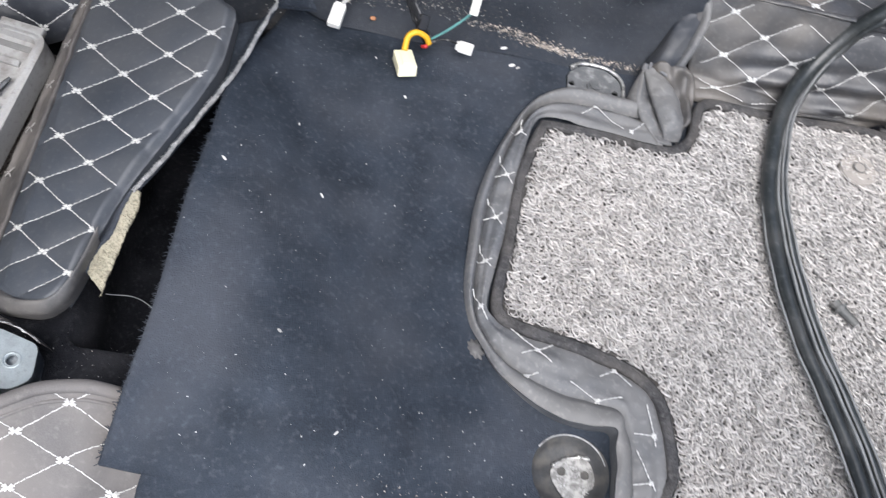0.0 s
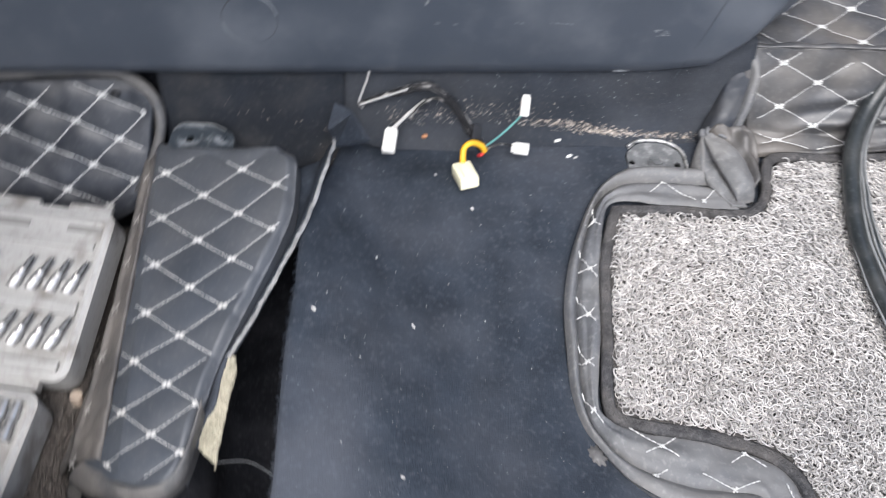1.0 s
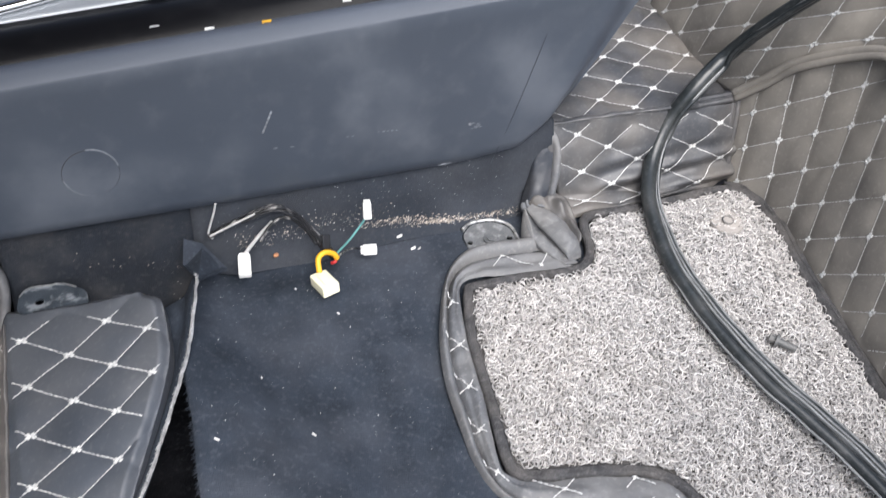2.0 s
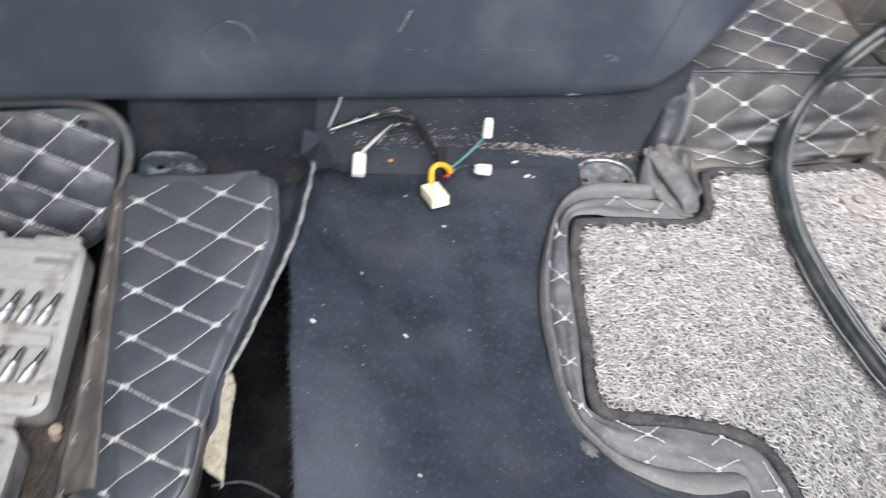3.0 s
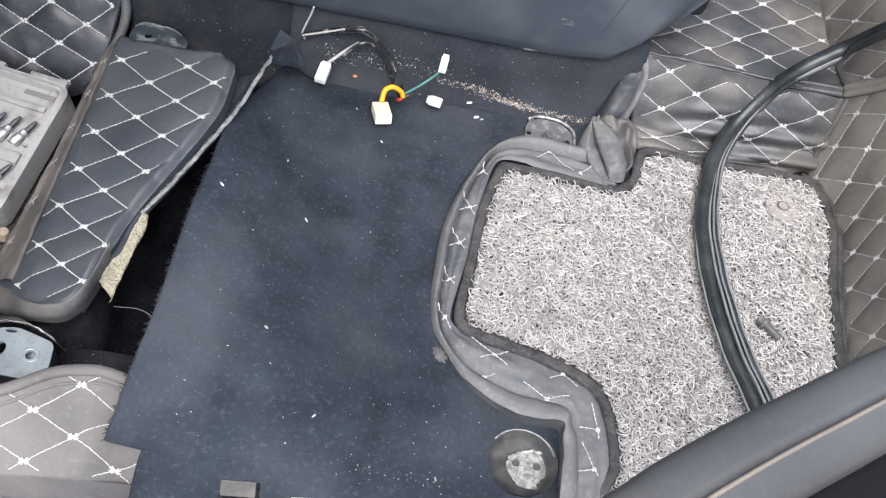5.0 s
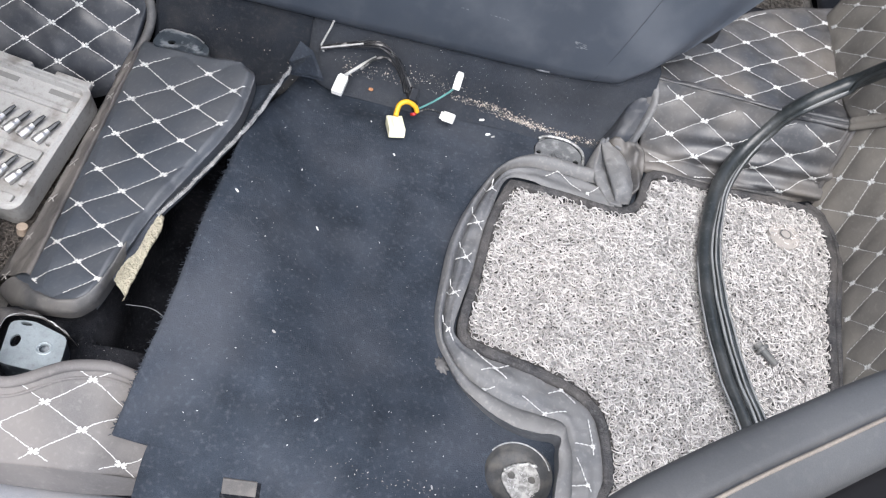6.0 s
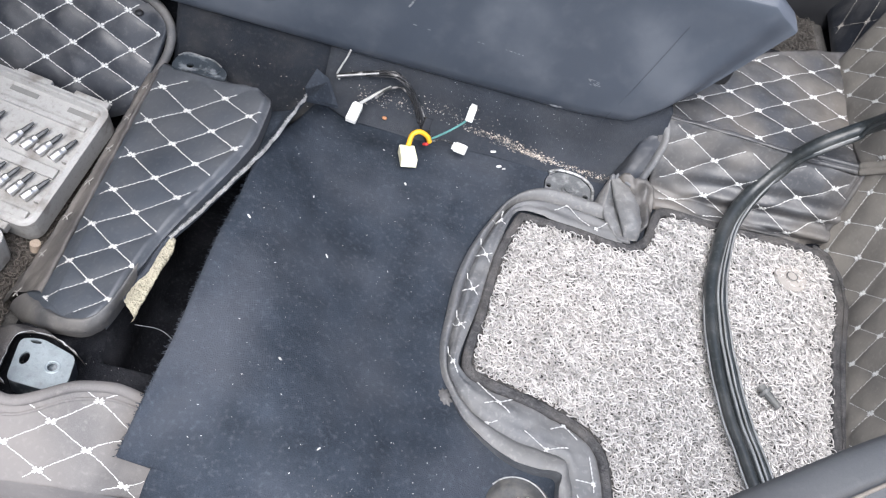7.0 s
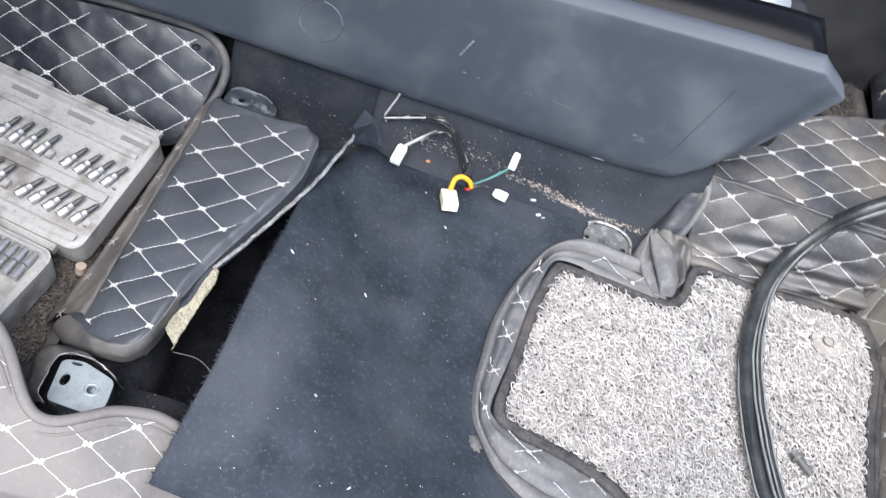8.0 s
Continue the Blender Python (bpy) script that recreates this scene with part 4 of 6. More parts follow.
for x, y in spline(seam_line, 14)[1::2]:
    p = Vector((x - 0.0005, y, pad_z(x, y) + 0.0042))
    for dx, dy, dz in ((0.0040, 0.0065, 0.0006), (-0.0052, 0.0016, -0.0036), (0.0022, -0.0040, 0.0002), (-0.0028, -0.0036, -0.0022)):
        stitch_run(tacks, p, p + Vector((dx, dy, dz)), Vector((0, 0, 1)), 0.0009)
        p += Vector((random.uniform(-0.0006, 0.0006), random.uniform(-0.0006, 0.0006), 0))
tagged(part("stitching", tacks, THREAD_GREY, REAR_MAT, "grubby stitches along the seam", False), kind="stuff")


def rear_z(x, y):
    return -0.05 + 1.4 * (y - 0.59)


quilt("tunnel_panel", LEATHER_BROWN, REAR_MAT, [(-0.56, 0.592), (-0.40, 0.592), (-0.33, 0.596), (-0.288, 0.606), (-0.272, 0.622)], [(-0.56, 0.672), (-0.433, 0.673), (-0.340, 0.675), (-0.285, 0.674), (-0.258, 0.664)], rear_z,
      (-0.3566, 0.6389), (0.0366, -0.0099), (-0.0267, -0.0135), 110, 46, 0.008, 0.0028, warp=uneven(0.0014))
part("piping", tube([(x, y, rear_z(x, y) + 0.001) for x, y in spline([(-0.56, 0.674), (-0.433, 0.676), (-0.340, 0.678), (-0.285, 0.676), (-0.258, 0.664), (-0.254, 0.648), (-0.264, 0.630), (-0.280, 0.612)], 80)], 0.0052, 8), PIPING, REAR_MAT)
knob = bmesh.new()
bmesh.ops.create_icosphere(knob, subdivisions=2, radius=0.0048, matrix=Matrix.Translation((-0.291, 0.664, 0.058)) @ Matrix.Diagonal((1, 1, 0.6, 1)))
part("stud", knob, PANEL_DARK, REAR_MAT, "small black stud")


def sill_z(x, y):
    return 0.012 + (y - 0.205) * 0.8 - 0.02 * smooth(-0.165, -0.125, x) - 0.03 * smooth(-0.30, -0.42, x)


SILL_NEAR = [(-0.44, 0.160), (-0.33, 0.166), (-0.226, 0.170), (-0.165, 0.173), (-0.117, 0.180)]
SILL_FAR = [(-0.44, 0.290), (-0.312, 0.272), (-0.250, 0.220), (-0.186, 0.237), (-0.117, 0.243)]
quilt("sill_panel", WORN_SKYLIT, REAR_MAT, SILL_NEAR, SILL_FAR, sill_z, (-0.2039, 0.2116), (0.0329, 0.0182), (0.0321, -0.0131), 110, 30, 0.020, 0.0026, "worn dusty leatherette edge of the mat, paled for skylight", warp=uneven(0.0020), fine=0.8)
part("piping", tube([(x, y, sill_z(x, y) - 0.001) for x, y in spline(SILL_FAR, 80)], 0.0050, 8, squash=0.8), WORN_SKYLIT, REAR_MAT)
part("piping", tube([(x, y, sill_z(x, y) - 0.001) for x, y in spline([(-0.44, 0.280), (-0.316, 0.262), (-0.250, 0.211), (-0.186, 0.229), (-0.125, 0.236)], 80)], 0.0016, 6), WORN_SKYLIT, REAR_MAT)
part("edge_band", strip([(x, y, sill_z(x, y)) for x, y in SILL_NEAR], [(x, y - 0.004, -0.050) for x, y in SILL_NEAR], 50, 4), WORN_SKYLIT, REAR_MAT)
part("back_wall", strip([(x, y + 0.003, sill_z(x, y) - 0.002) for x, y in SILL_FAR], [(x, y + 0.014, -0.04) for x, y in SILL_FAR], 60, 5, 0, 0.002), PIPING, REAR_MAT)


def well_z(x, y):
    return -0.080


well = [(-0.60, 0.26), (-0.335, 0.275), (-0.318, 0.32), (-0.320, 0.40), (-0.314, 0.48), (-0.304, 0.56), (-0.298, 0.61), (-0.60, 0.61)]
part("backing", sheet([(-0.60, 0.25), (-0.45, 0.25), (-0.30, 0.25)], [(-0.60, 0.62), (-0.45, 0.62), (-0.29, 0.62)], 30, 30, lambda x, y: -0.081, 0.004), COIL_BACK, REAR_MAT)
old = coil_strands(lambda x, y: inside(x, y, well) and (x > -0.40), (-0.42, 0.26), (-0.296, 0.61), well_z, 5200, 11)
tagged(part("coil_pile", old, COIL_OLD, REAR_MAT, "grimy brown-grey coil pile"), kind="stuff")

bead = bmesh.new()
sweep(bead, [(-0.3155, 0.418, -0.062), (-0.3145, 0.4185, -0.052)], circle(0.0052, 14), up=(0, 1, 0))
bmesh.ops.recalc_face_normals(bead, faces=bead.faces)
single("bead", bead, WOOD_CHIP, "small pale wooden plug lying by the mat's seam", "plug", smooth=False)

# ---- felt cut round the bare bracket ----
lip_line = [(-0.2602, 0.2462, -0.0075), (-0.2685, 0.2528, -0.006), (-0.2702, 0.2648, -0.006), (-0.2705, 0.2792, -0.005), (-0.2695, 0.2915, -0.005), (-0.2616, 0.2962, -0.005), (-0.2522, 0.2980, -0.006), (-0.2392, 0.2965, -0.006), (-0.2250, 0.2915, -0.007), (-0.2162, 0.2860, -0.009)]
outer_line = [(-0.2739, 0.2500, -0.020), (-0.2850, 0.2610, -0.022), (-0.2905, 0.2769, -0.022), (-0.2936, 0.2940, -0.022), (-0.2877, 0.3080, -0.022), (-0.2688, 0.3120, -0.024), (-0.2535, 0.3110, -0.028), (-0.2395, 0.3060, -0.032), (-0.2243, 0.2990, -0.034), (-0.2130, 0.2910, -0.034)]
part("felt_collar", strip(lip_line, outer_line, 60, 8, 0.003, 0.006, 0.002), FELT_GREY, REAR_CARPET, "dusty grey felt cut round the bracket")
lip_path = [p + Vector((noise.noise(p * 160), noise.noise(p * 170), noise.noise(p * 150))) * 0.0012 for p in (Vector(c) for c in spline(lip_line, 90))]
lip_bm = bmesh.new()
sweep(lip_bm, lip_path, circle(0.0007, 6), scale=[0.25 + 1.5 * abs(noise.noise(p * 120)) for p in lip_path])
bmesh.ops.recalc_face_normals(lip_bm, faces=lip_bm.faces)
part("cut_edge", lip_bm, FELT_EDGE, REAR_CARPET, "pale frayed cut edge")

# ---- front floor mat ----
FRONT_MAT = thing("floor_mat", "grey coil floor mat with quilted leatherette rim, front footwell", "floor mat", group="floor mats")


def coil_z(x, y):
    return base_z(x, y) + 0.010


COIL_RING = [(0.160, 0.5440), (0.213, 0.5410), (0.262, 0.5345), (0.287, 0.5390), (0.304, 0.5580), (0.312, 0.5880), (0.323, 0.598), (0.378, 0.594), (0.430, 0.594), (0.474, 0.595), (0.500, 0.590), (0.511, 0.575),
             (0.515, 0.533), (0.502, 0.460), (0.493, 0.369), (0.485, 0.300), (0.477, 0.190), (0.272, 0.190), (0.271, 0.244), (0.268, 0.272), (0.261, 0.302), (0.239, 0.3240), (0.198, 0.3390), (0.154, 0.3490), (0.131, 0.3565), (0.1265, 0.3700), (0.134, 0.420), (0.1435, 0.491)]
backing = bmesh.new()
backing.faces.new([backing.verts.new((x, y, coil_z(x, y) + 0.0005)) for x, y in COIL_RING])
for v in bmesh.ops.extrude_face_region(backing, geom=backing.faces[:])["geom"]:
    if isinstance(v, bmesh.types.BMVert):
        v.co.z -= 0.007
bmesh.ops.triangulate(backing, faces=backing.faces)
bmesh.ops.recalc_face_normals(backing, faces=backing.faces)
part("backing", backing, COIL_BACK, FRONT_MAT, smooth=False)
tape = spline([*COIL_RING, COIL_RING[0]], 260)[:-1]


def beside(off):
    """The mat's outline moved outwards by so much."""
    lane = []
    for i in range(len(tape)):
        d = tape[(i + 1) % len(tape)] - tape[i - 1]
        lane.append(tape[i] + np.array((-d[1], d[0])) / np.linalg.norm(d) * off)
    return lane


pile_ring = [tuple(p) for p in beside(-0.0032)[::3]]
pile = coil_strands(lambda x, y: inside(x, y, pile_ring), (0.115, 0.188), (0.535, 0.63), coil_z, 17000, 5)
tagged(part("coil_pile", pile, COIL, FRONT_MAT, "pale grey tangled vinyl coil pile"), kind="stuff")

for off, wide, tall, span in ((0.0045, 0.0052, 0.0042, None), (0.0128, 0.0036, 0.0022, (66, 188))):
    path = [(p[0], p[1], coil_z(*p) + 0.002) for p in beside(off)]
    bm = bmesh.new()
    sweep(bm, path[slice(*span)] if span else path, [(-wide, -0.005), (wide, -0.005), (wide * 0.9, tall * 0.6), (wide * 0.35, tall), (0, tall * 0.8), (-wide * 0.35, tall), (-wide * 0.9, tall * 0.6)], span is None)
    bmesh.ops.recalc_face_normals(bm, faces=bm.faces)
    part("binding", bm, BINDING, FRONT_MAT, "dark woven binding tape")

# outer edge x, y, its height over the floor, inner edge x, y
RIM = [(0.2461, 0.5957, 0.004, 0.2719, 0.5455), (0.2167, 0.6001, 0.004, 0.2226, 0.5499), (0.1842, 0.5997, 0.004, 0.1922, 0.5552), (0.1623, 0.5906, 0.004, 0.1688, 0.5593), (0.1416, 0.5692, 0.004, 0.1517, 0.5533),
       (0.1229, 0.5335, 0.004, 0.1430, 0.5305), (0.1084, 0.4965, 0.004, 0.1372, 0.4975), (0.0991, 0.4569, 0.004, 0.1317, 0.4664), (0.0958, 0.4159, 0.004, 0.1267, 0.4326), (0.0948, 0.3774, 0.004, 0.1198, 0.3992),
       (0.1009, 0.3477, 0.005, 0.1142, 0.3687), (0.1119, 0.3283, 0.007, 0.1164, 0.3582), (0.1269, 0.3069, 0.010, 0.1277, 0.3486), (0.1459, 0.2903, 0.014, 0.1463, 0.3406), (0.1721, 0.2750, 0.018, 0.1722, 0.3354),
       (0.1971, 0.2693, 0.022, 0.2014, 0.3279), (0.2171, 0.2685, 0.024, 0.2311, 0.3166), (0.2172, 0.2563, 0.022, 0.2455, 0.3075), (0.2178, 0.2411, 0.022, 0.2560, 0.2920), (0.2159, 0.2258, 0.022, 0.2620, 0.2620), (0.2125, 0.1850, 0.022, 0.2640, 0.1850)]
rim_rows = spline(RIM, 230)
ROLL = 0.36


def rim_sheet(s0, s1, n, roll):
    """One lane of the padded rim between two shares of its width: the outer roll or the flat inner panel."""
    bm = bmesh.new()
    grid = []
    for i, (x, y, h, u, v) in enumerate(rim_rows):
        row = []
        for k in range(n):
            t = k / (n - 1)
            f = s0 + (s1 - s0) * t
            px, py = x + (u - x) * f, y + (v - y) * f
            p = Vector((px, py, (base_z(x, y) + h) * (1 - f) + (coil_z(u, v) + 0.001) * f))
            if roll:
                p.z += 0.0080 * math.sin(math.pi * min(1.0, 0.12 + 0.88 * t)) * (1 - 0.45 * smooth(120, 150, i)) + 0.0014 * noise.noise(p * 70) - 0.0022 * smooth(0.75, 1, t)
            else:
                p.z += 0.0028 * math.sin(math.pi * t) ** 0.7 - 0.0022 * (1 - smooth(0, 0.2, t)) + 0.0035 * noise.noise(Vector((i * 0.035, f * 5, 3))) * math.sin(math.pi * t) + 0.0016 * noise.noise(p * 95)
            row.append(bm.verts.new(p))
        grid.append(row)
    for a, b in zip(grid, grid[1:]):
        for k in range(n - 1):
            bm.faces.new((a[k], b[k], b[k + 1], a[k + 1]))
    bmesh.ops.recalc_face_normals(bm, faces=bm.faces)
    if sum(f.normal.z for f in bm.faces) < 0:
        bmesh.ops.reverse_faces(bm, faces=bm.faces)
    return bm


rim_roll, rim_bm = rim_sheet(0.0, ROLL, 12, True), rim_sheet(ROLL, 1.0, 14, False)
rim_points = np.array([tuple(v.co) for bm in (rim_roll, rim_bm) for v in bm.verts])
part("rim", rim_bm, RIM_SKIN, FRONT_MAT, "dusty grey leatherette rim")
part("rim_roll", rim_roll, BAND, FRONT_MAT, "pale worn roll round the rim")
rim_top = [(x, y, base_z(x, y) + h + 0.0010) for x, y, h, u, v in rim_rows]
rim_foot = [(x - (x - u) * 0.0060 / math.hypot(x - u, y - v), y - (y - v) * 0.0060 / math.hypot(x - u, y - v), base_z(x, y) - 0.006) for x, y, h, u, v in rim_rows]
part("rim_wall", strip(rim_top, rim_foot, 200, 6, 0.0008, 0.002), RIM_SKIN, FRONT_MAT)
stars = bmesh.new()


def on_rim(x, y):
    far = np.hypot(rim_points[:, 0] - x, rim_points[:, 1] - y)
    near = np.argsort(far)[:4]
    return Vector((x, y, float(np.average(rim_points[near, 2], weights=1 / (far[near] + 1e-5))) + 0.0018))


def star(x, y, *tips):
    """Stitches running from one point over the rim to each tip, with a knot where they meet."""
    for u, v in tips:
        n = max(2, int(math.hypot(u - x, v - y) / 0.0042))
        for k in range(n):
            a, b = k / n, (k + 0.9) / n
            stitch_run(stars, on_rim(x + (u - x) * a, y + (v - y) * a), on_rim(x + (u - x) * b, y + (v - y) * b), Vector((0, 0, 1)), 0.0009, 0.0006)
    for u, v in ((1, 1), (-1, 1), (1, -1), (-1, -1)):
        stitch_run(stars, on_rim(x, y), on_rim(x + 0.0018 * u, y + 0.0018 * v), Vector((0, 0, 1)), 0.0015, 0.0008)


star(0.2069, 0.5781, (0.1927, 0.5673), (0.2331, 0.5558))
star(0.2402, 0.5545, (0.2640, 0.5780))
star(0.1360, 0.5374, (0.1378, 0.5531), (0.1260, 0.5325), (0.1414, 0.5319))
star(0.1252, 0.4890, (0.1175, 0.5066), (0.1147, 0.4871), (0.1321, 0.4921), (0.1303, 0.4788))
star(0.1177, 0.4454, (0.1094, 0.4634), (0.1070, 0.4429), (0.1230, 0.4501), (0.1226, 0.4371))
star(0.1103, 0.4022, (0.1047, 0.4172), (0.1021, 0.4004), (0.1162, 0.4048), (0.1153, 0.3970))
star(0.1088, 0.3608, (0.1016, 0.3758), (0.1150, 0.3489))
star(0.1560, 0.3273, (0.1338, 0.3451), (0.1424, 0.3229), (0.1700, 0.3354), (0.1675, 0.3176))
star(0.2198, 0.3193, (0.2061, 0.3115), (0.2332, 0.3071))
star(0.2039, 0.2905, (0.1818, 0.3045), (0.2245, 0.2960))
star(0.1477, 0.3058, (0.1575, 0.3094))
star(0.2500, 0.2689, (0.2449, 0.2944), (0.2328, 0.2689), (0.2505, 0.2604))
star(0.2448, 0.2312, (0.2348, 0.2561), (0.2310, 0.2298), (0.2485, 0.2263))
tagged(part("stitching", stars, THREAD, FRONT_MAT, "white star stitches", False), kind="stuff")
nub = bmesh.new()
bmesh.ops.create_icosphere(nub, subdivisions=4, radius=1.0)
for v in nub.verts:
    ridge = 1 + 0.16 * math.sin(9 * math.atan2(v.co.y, v.co.x) + 2 * v.co.z) + 0.2 * noise.noise(v.co * 2.5)
    v.co = pose(0.1068, 0.3262, -0.0150, 0, 0, 28) @ Vector((v.co.x * 0.0078 * ridge, v.co.y * 0.0105 * ridge, v.co.z * 0.0080))
part("rim_tag", nub, PIPING, FRONT_MAT, "gathered nub of leatherette under the rim")


def wall_z(x, y):
    return max(1.82 * (y - 0.621 + 0.10 * (x - 0.32)), 0.0135 + 0.35 * max(0.0, y - 0.612))


def top_z(x, y):
    return 0.090 + 0.08 * (y - 0.67)


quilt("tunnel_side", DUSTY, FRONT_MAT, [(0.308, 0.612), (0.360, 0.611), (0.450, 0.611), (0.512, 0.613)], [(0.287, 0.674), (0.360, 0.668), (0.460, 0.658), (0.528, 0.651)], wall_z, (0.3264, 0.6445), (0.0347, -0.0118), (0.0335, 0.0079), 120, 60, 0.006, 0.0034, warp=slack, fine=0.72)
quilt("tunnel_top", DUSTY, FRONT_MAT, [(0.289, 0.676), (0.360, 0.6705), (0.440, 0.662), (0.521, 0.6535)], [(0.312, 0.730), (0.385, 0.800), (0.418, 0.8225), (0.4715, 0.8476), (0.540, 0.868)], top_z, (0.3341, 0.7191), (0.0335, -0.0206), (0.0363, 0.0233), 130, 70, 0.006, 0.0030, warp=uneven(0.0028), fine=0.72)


def front_base(y):
    """Where the steep front wall meets the coil pile."""
    return float(np.interp(y, [0.18, 0.30, 0.37, 0.46, 0.533, 0.575, 0.60, 0.63, 0.67], [0.485, 0.497, 0.506, 0.517, 0.528, 0.523, 0.513, 0.507, 0.502]))


def front_warp(u, v, h):
    return Vector((front_base(u) + 0.17 * v - h, u, v))


quilt("footwell_front", DIRTY_LIFTED, FRONT_MAT, [(0.18, -0.004), (0.30, -0.004), (0.42, 0.0), (0.54, 0.004), (0.618, 0.008)], [(0.18, 0.085), (0.30, 0.100), (0.44, 0.170), (0.545, 0.220), (0.660, 0.106)], lambda u, v: 0.0, (0.6064, 0.0140), (-0.0289, 0.0297), (0.0119, 0.0398), 150, 70, 0.004, 0.0034, warp=front_warp, fine=0.8)


def band(points, wide, mat, name="seam_band"):
    """A flat sewn band with two low ridges."""
    bm = bmesh.new()
    sweep(bm, spline(points, 70), [(-wide, -0.002), (-wide * 0.9, 0.0012), (-wide * 0.45, 0.0026), (-wide * 0.08, 0.0012), (0, 0.0003), (wide * 0.08, 0.0012), (wide * 0.5, 0.0026), (wide * 0.9, 0.0010), (wide, -0.002)], up=(-0.35, -0.6, 0.72))
    bmesh.ops.recalc_face_normals(bm, faces=bm.faces)
    part(name, bm, mat, FRONT_MAT)


seam_path = [Vector(p) + Vector((0, noise.noise(Vector(p) * 50), noise.noise(Vector(p) * 60))) * 0.0016 for p in spline([(0.290, 0.6752, 0.0910), (0.36, 0.6692, 0.0935), (0.42, 0.6640, 0.0945), (0.47, 0.6590, 0.0950)], 60)]
seam_bm = bmesh.new()
sweep(seam_bm, seam_path, circle(0.0042, 10, squash=0.45), scale=[0.8 + 0.5 * noise.noise(p * 60) for p in seam_path])
bmesh.ops.recalc_face_normals(seam_bm, faces=seam_bm.faces)
part("seam_fold", seam_bm, DUSTY, FRONT_MAT)
band([(0.445, 0.6620, 0.0945), (0.480, 0.6590, 0.0965), (0.520, 0.6555, 0.1000)], 0.0066, DUSTY)
band([(0.512, 0.656, 0.100), (0.524, 0.634, 0.131), (0.537, 0.605, 0.172), (0.558, 0.540, 0.222), (0.556, 0.500, 0.212)], 0.0075, DIRTY_LIFTED)
band([(0.506, 0.619, 0.010), (0.508, 0.630, 0.040), (0.513, 0.644, 0.075), (0.517, 0.656, 0.099)], 0.0070, DUSTY)
quilt("footwell_front", DIRTY_LIFTED, FRONT_MAT, [(0.850, 0.100), (0.740, 0.092), (0.668, 0.096), (0.636, 0.134), (0.600, 0.178), (0.520, 0.222)], [(0.850, 0.310), (0.765, 0.325), (0.690, 0.325), (0.630, 0.320), (0.570, 0.305), (0.480, 0.265)], lambda u, v: 0.0, (0.7443, 0.0606), (-0.0438, 0.0309), (-0.0035, 0.0365), 120, 60, 0.004, 0.0032, warp=front_warp, fine=0.8)

# the gathered corner by the bracket
gusset_a = [(0.2895, 0.6800, 0.0935), (0.2982, 0.6711, 0.0820), (0.3019, 0.6618, 0.0698), (0.3008, 0.6499, 0.0518), (0.2915, 0.6344, 0.0254)]
gusset_m = [(0.2851, 0.6796, 0.0896), (0.2923, 0.6693, 0.0771), (0.2968, 0.6618, 0.0679), (0.2935, 0.6507, 0.0502), (0.2853, 0.6363, 0.0259)]
gusset_b = [(0.2790, 0.6775, 0.0818), (0.2747, 0.6613, 0.0566), (0.2715, 0.6496, 0.0374), (0.2650, 0.6413, 0.0240), (0.2580, 0.6329, 0.0112)]
part("corner_gusset", loft([gusset_m, [tuple(0.5 * (u + v) + w for u, v, w in zip(p, q, (0, -0.002, 0.001))) for p, q in zip(gusset_m, gusset_b)], gusset_b, [(x - 0.003, y + 0.008, z - 0.006) for x, y, z in gusset_b]], 60, 16, 0.0010, 90.0), LEATHER_BROWN, FRONT_MAT, "dark grey leatherette gusset at the notch")
part("gusset_hem", loft([[(x, y + 0.003, z - 0.003) for x, y, z in gusset_a], [(x + 0.0012, y - 0.0015, z + 0.0025) for x, y, z in gusset_a], [(0.5 * (x + u), 0.5 * (y + v) - 0.003, 0.5 * (z + w) + 0.0036) for (x, y, z), (u, v, w) in zip(gusset_a, gusset_m)], [(x - 0.0005, y - 0.001, z + 0.0006) for x, y, z in gusset_m], [(x, y + 0.003, z - 0.002) for x, y, z in gusset_m]], 60, 14, 0.0012, 80.0), RIM_SKIN, FRONT_MAT, "pale rolled hem of the gusset")
for k, (along, thick) in enumerate(((0.7, 0.0040), (0.45, 0.0028), (0.9, 0.0036), (0.5, 0.0026))):
    a = Vector((0.2575 + 0.0048 * k, 0.6335 + 0.0010 * k, 0.0140 + 0.0018 * k))
    pleat = [a + Vector((0.001, 0.006, 0.005)), a + Vector((0, 0.001, 0.002)), a + Vector((0.0045 + 0.004 * k, -0.006, 0.0005)) * along, a + Vector((0.0095 + 0.007 * k, -0.012, -0.006)) * along]
    bm = bmesh.new()
    sweep(bm, spline(pleat, 14), circle(thick, 8, squash=0.6), scale=[0.35 + 0.65 * math.sin(math.pi * min(1, 0.1 + i / 14)) for i in range(14)])
    bmesh.ops.recalc_face_normals(bm, faces=bm.faces)
    part("pleat", bm, RIM_SKIN, FRONT_MAT)


def fold(left, right, bulge, nu=26):
    """A soft hanging fold between two edges, rolled over at both sides."""
    bm = strip(left, right, nu, 14, bulge, 0.007, 0.004)
    for v in bm.verts:
        v.co.z += 0.0014 * math.sin(520 * v.co.x + 90 * v.co.y) * smooth(0.545, 0.60, v.co.y)
    return part("gathered_fold", bm, DUSTY, FRONT_MAT, "creased fold of leatherette at the notch")


flap_a = [(0.2525, 0.6215, 0.0270), (0.2574, 0.5972, 0.0240), (0.2635, 0.5760, 0.0215), (0.2700, 0.5590, 0.0160), (0.2745, 0.5540, 0.0080)]
flap_m = [(0.2560, 0.6230, 0.0285), (0.2690, 0.6020, 0.0300), (0.2760, 0.5800, 0.0280), (0.2800, 0.5620, 0.0210), (0.2820, 0.5545, 0.0090)]
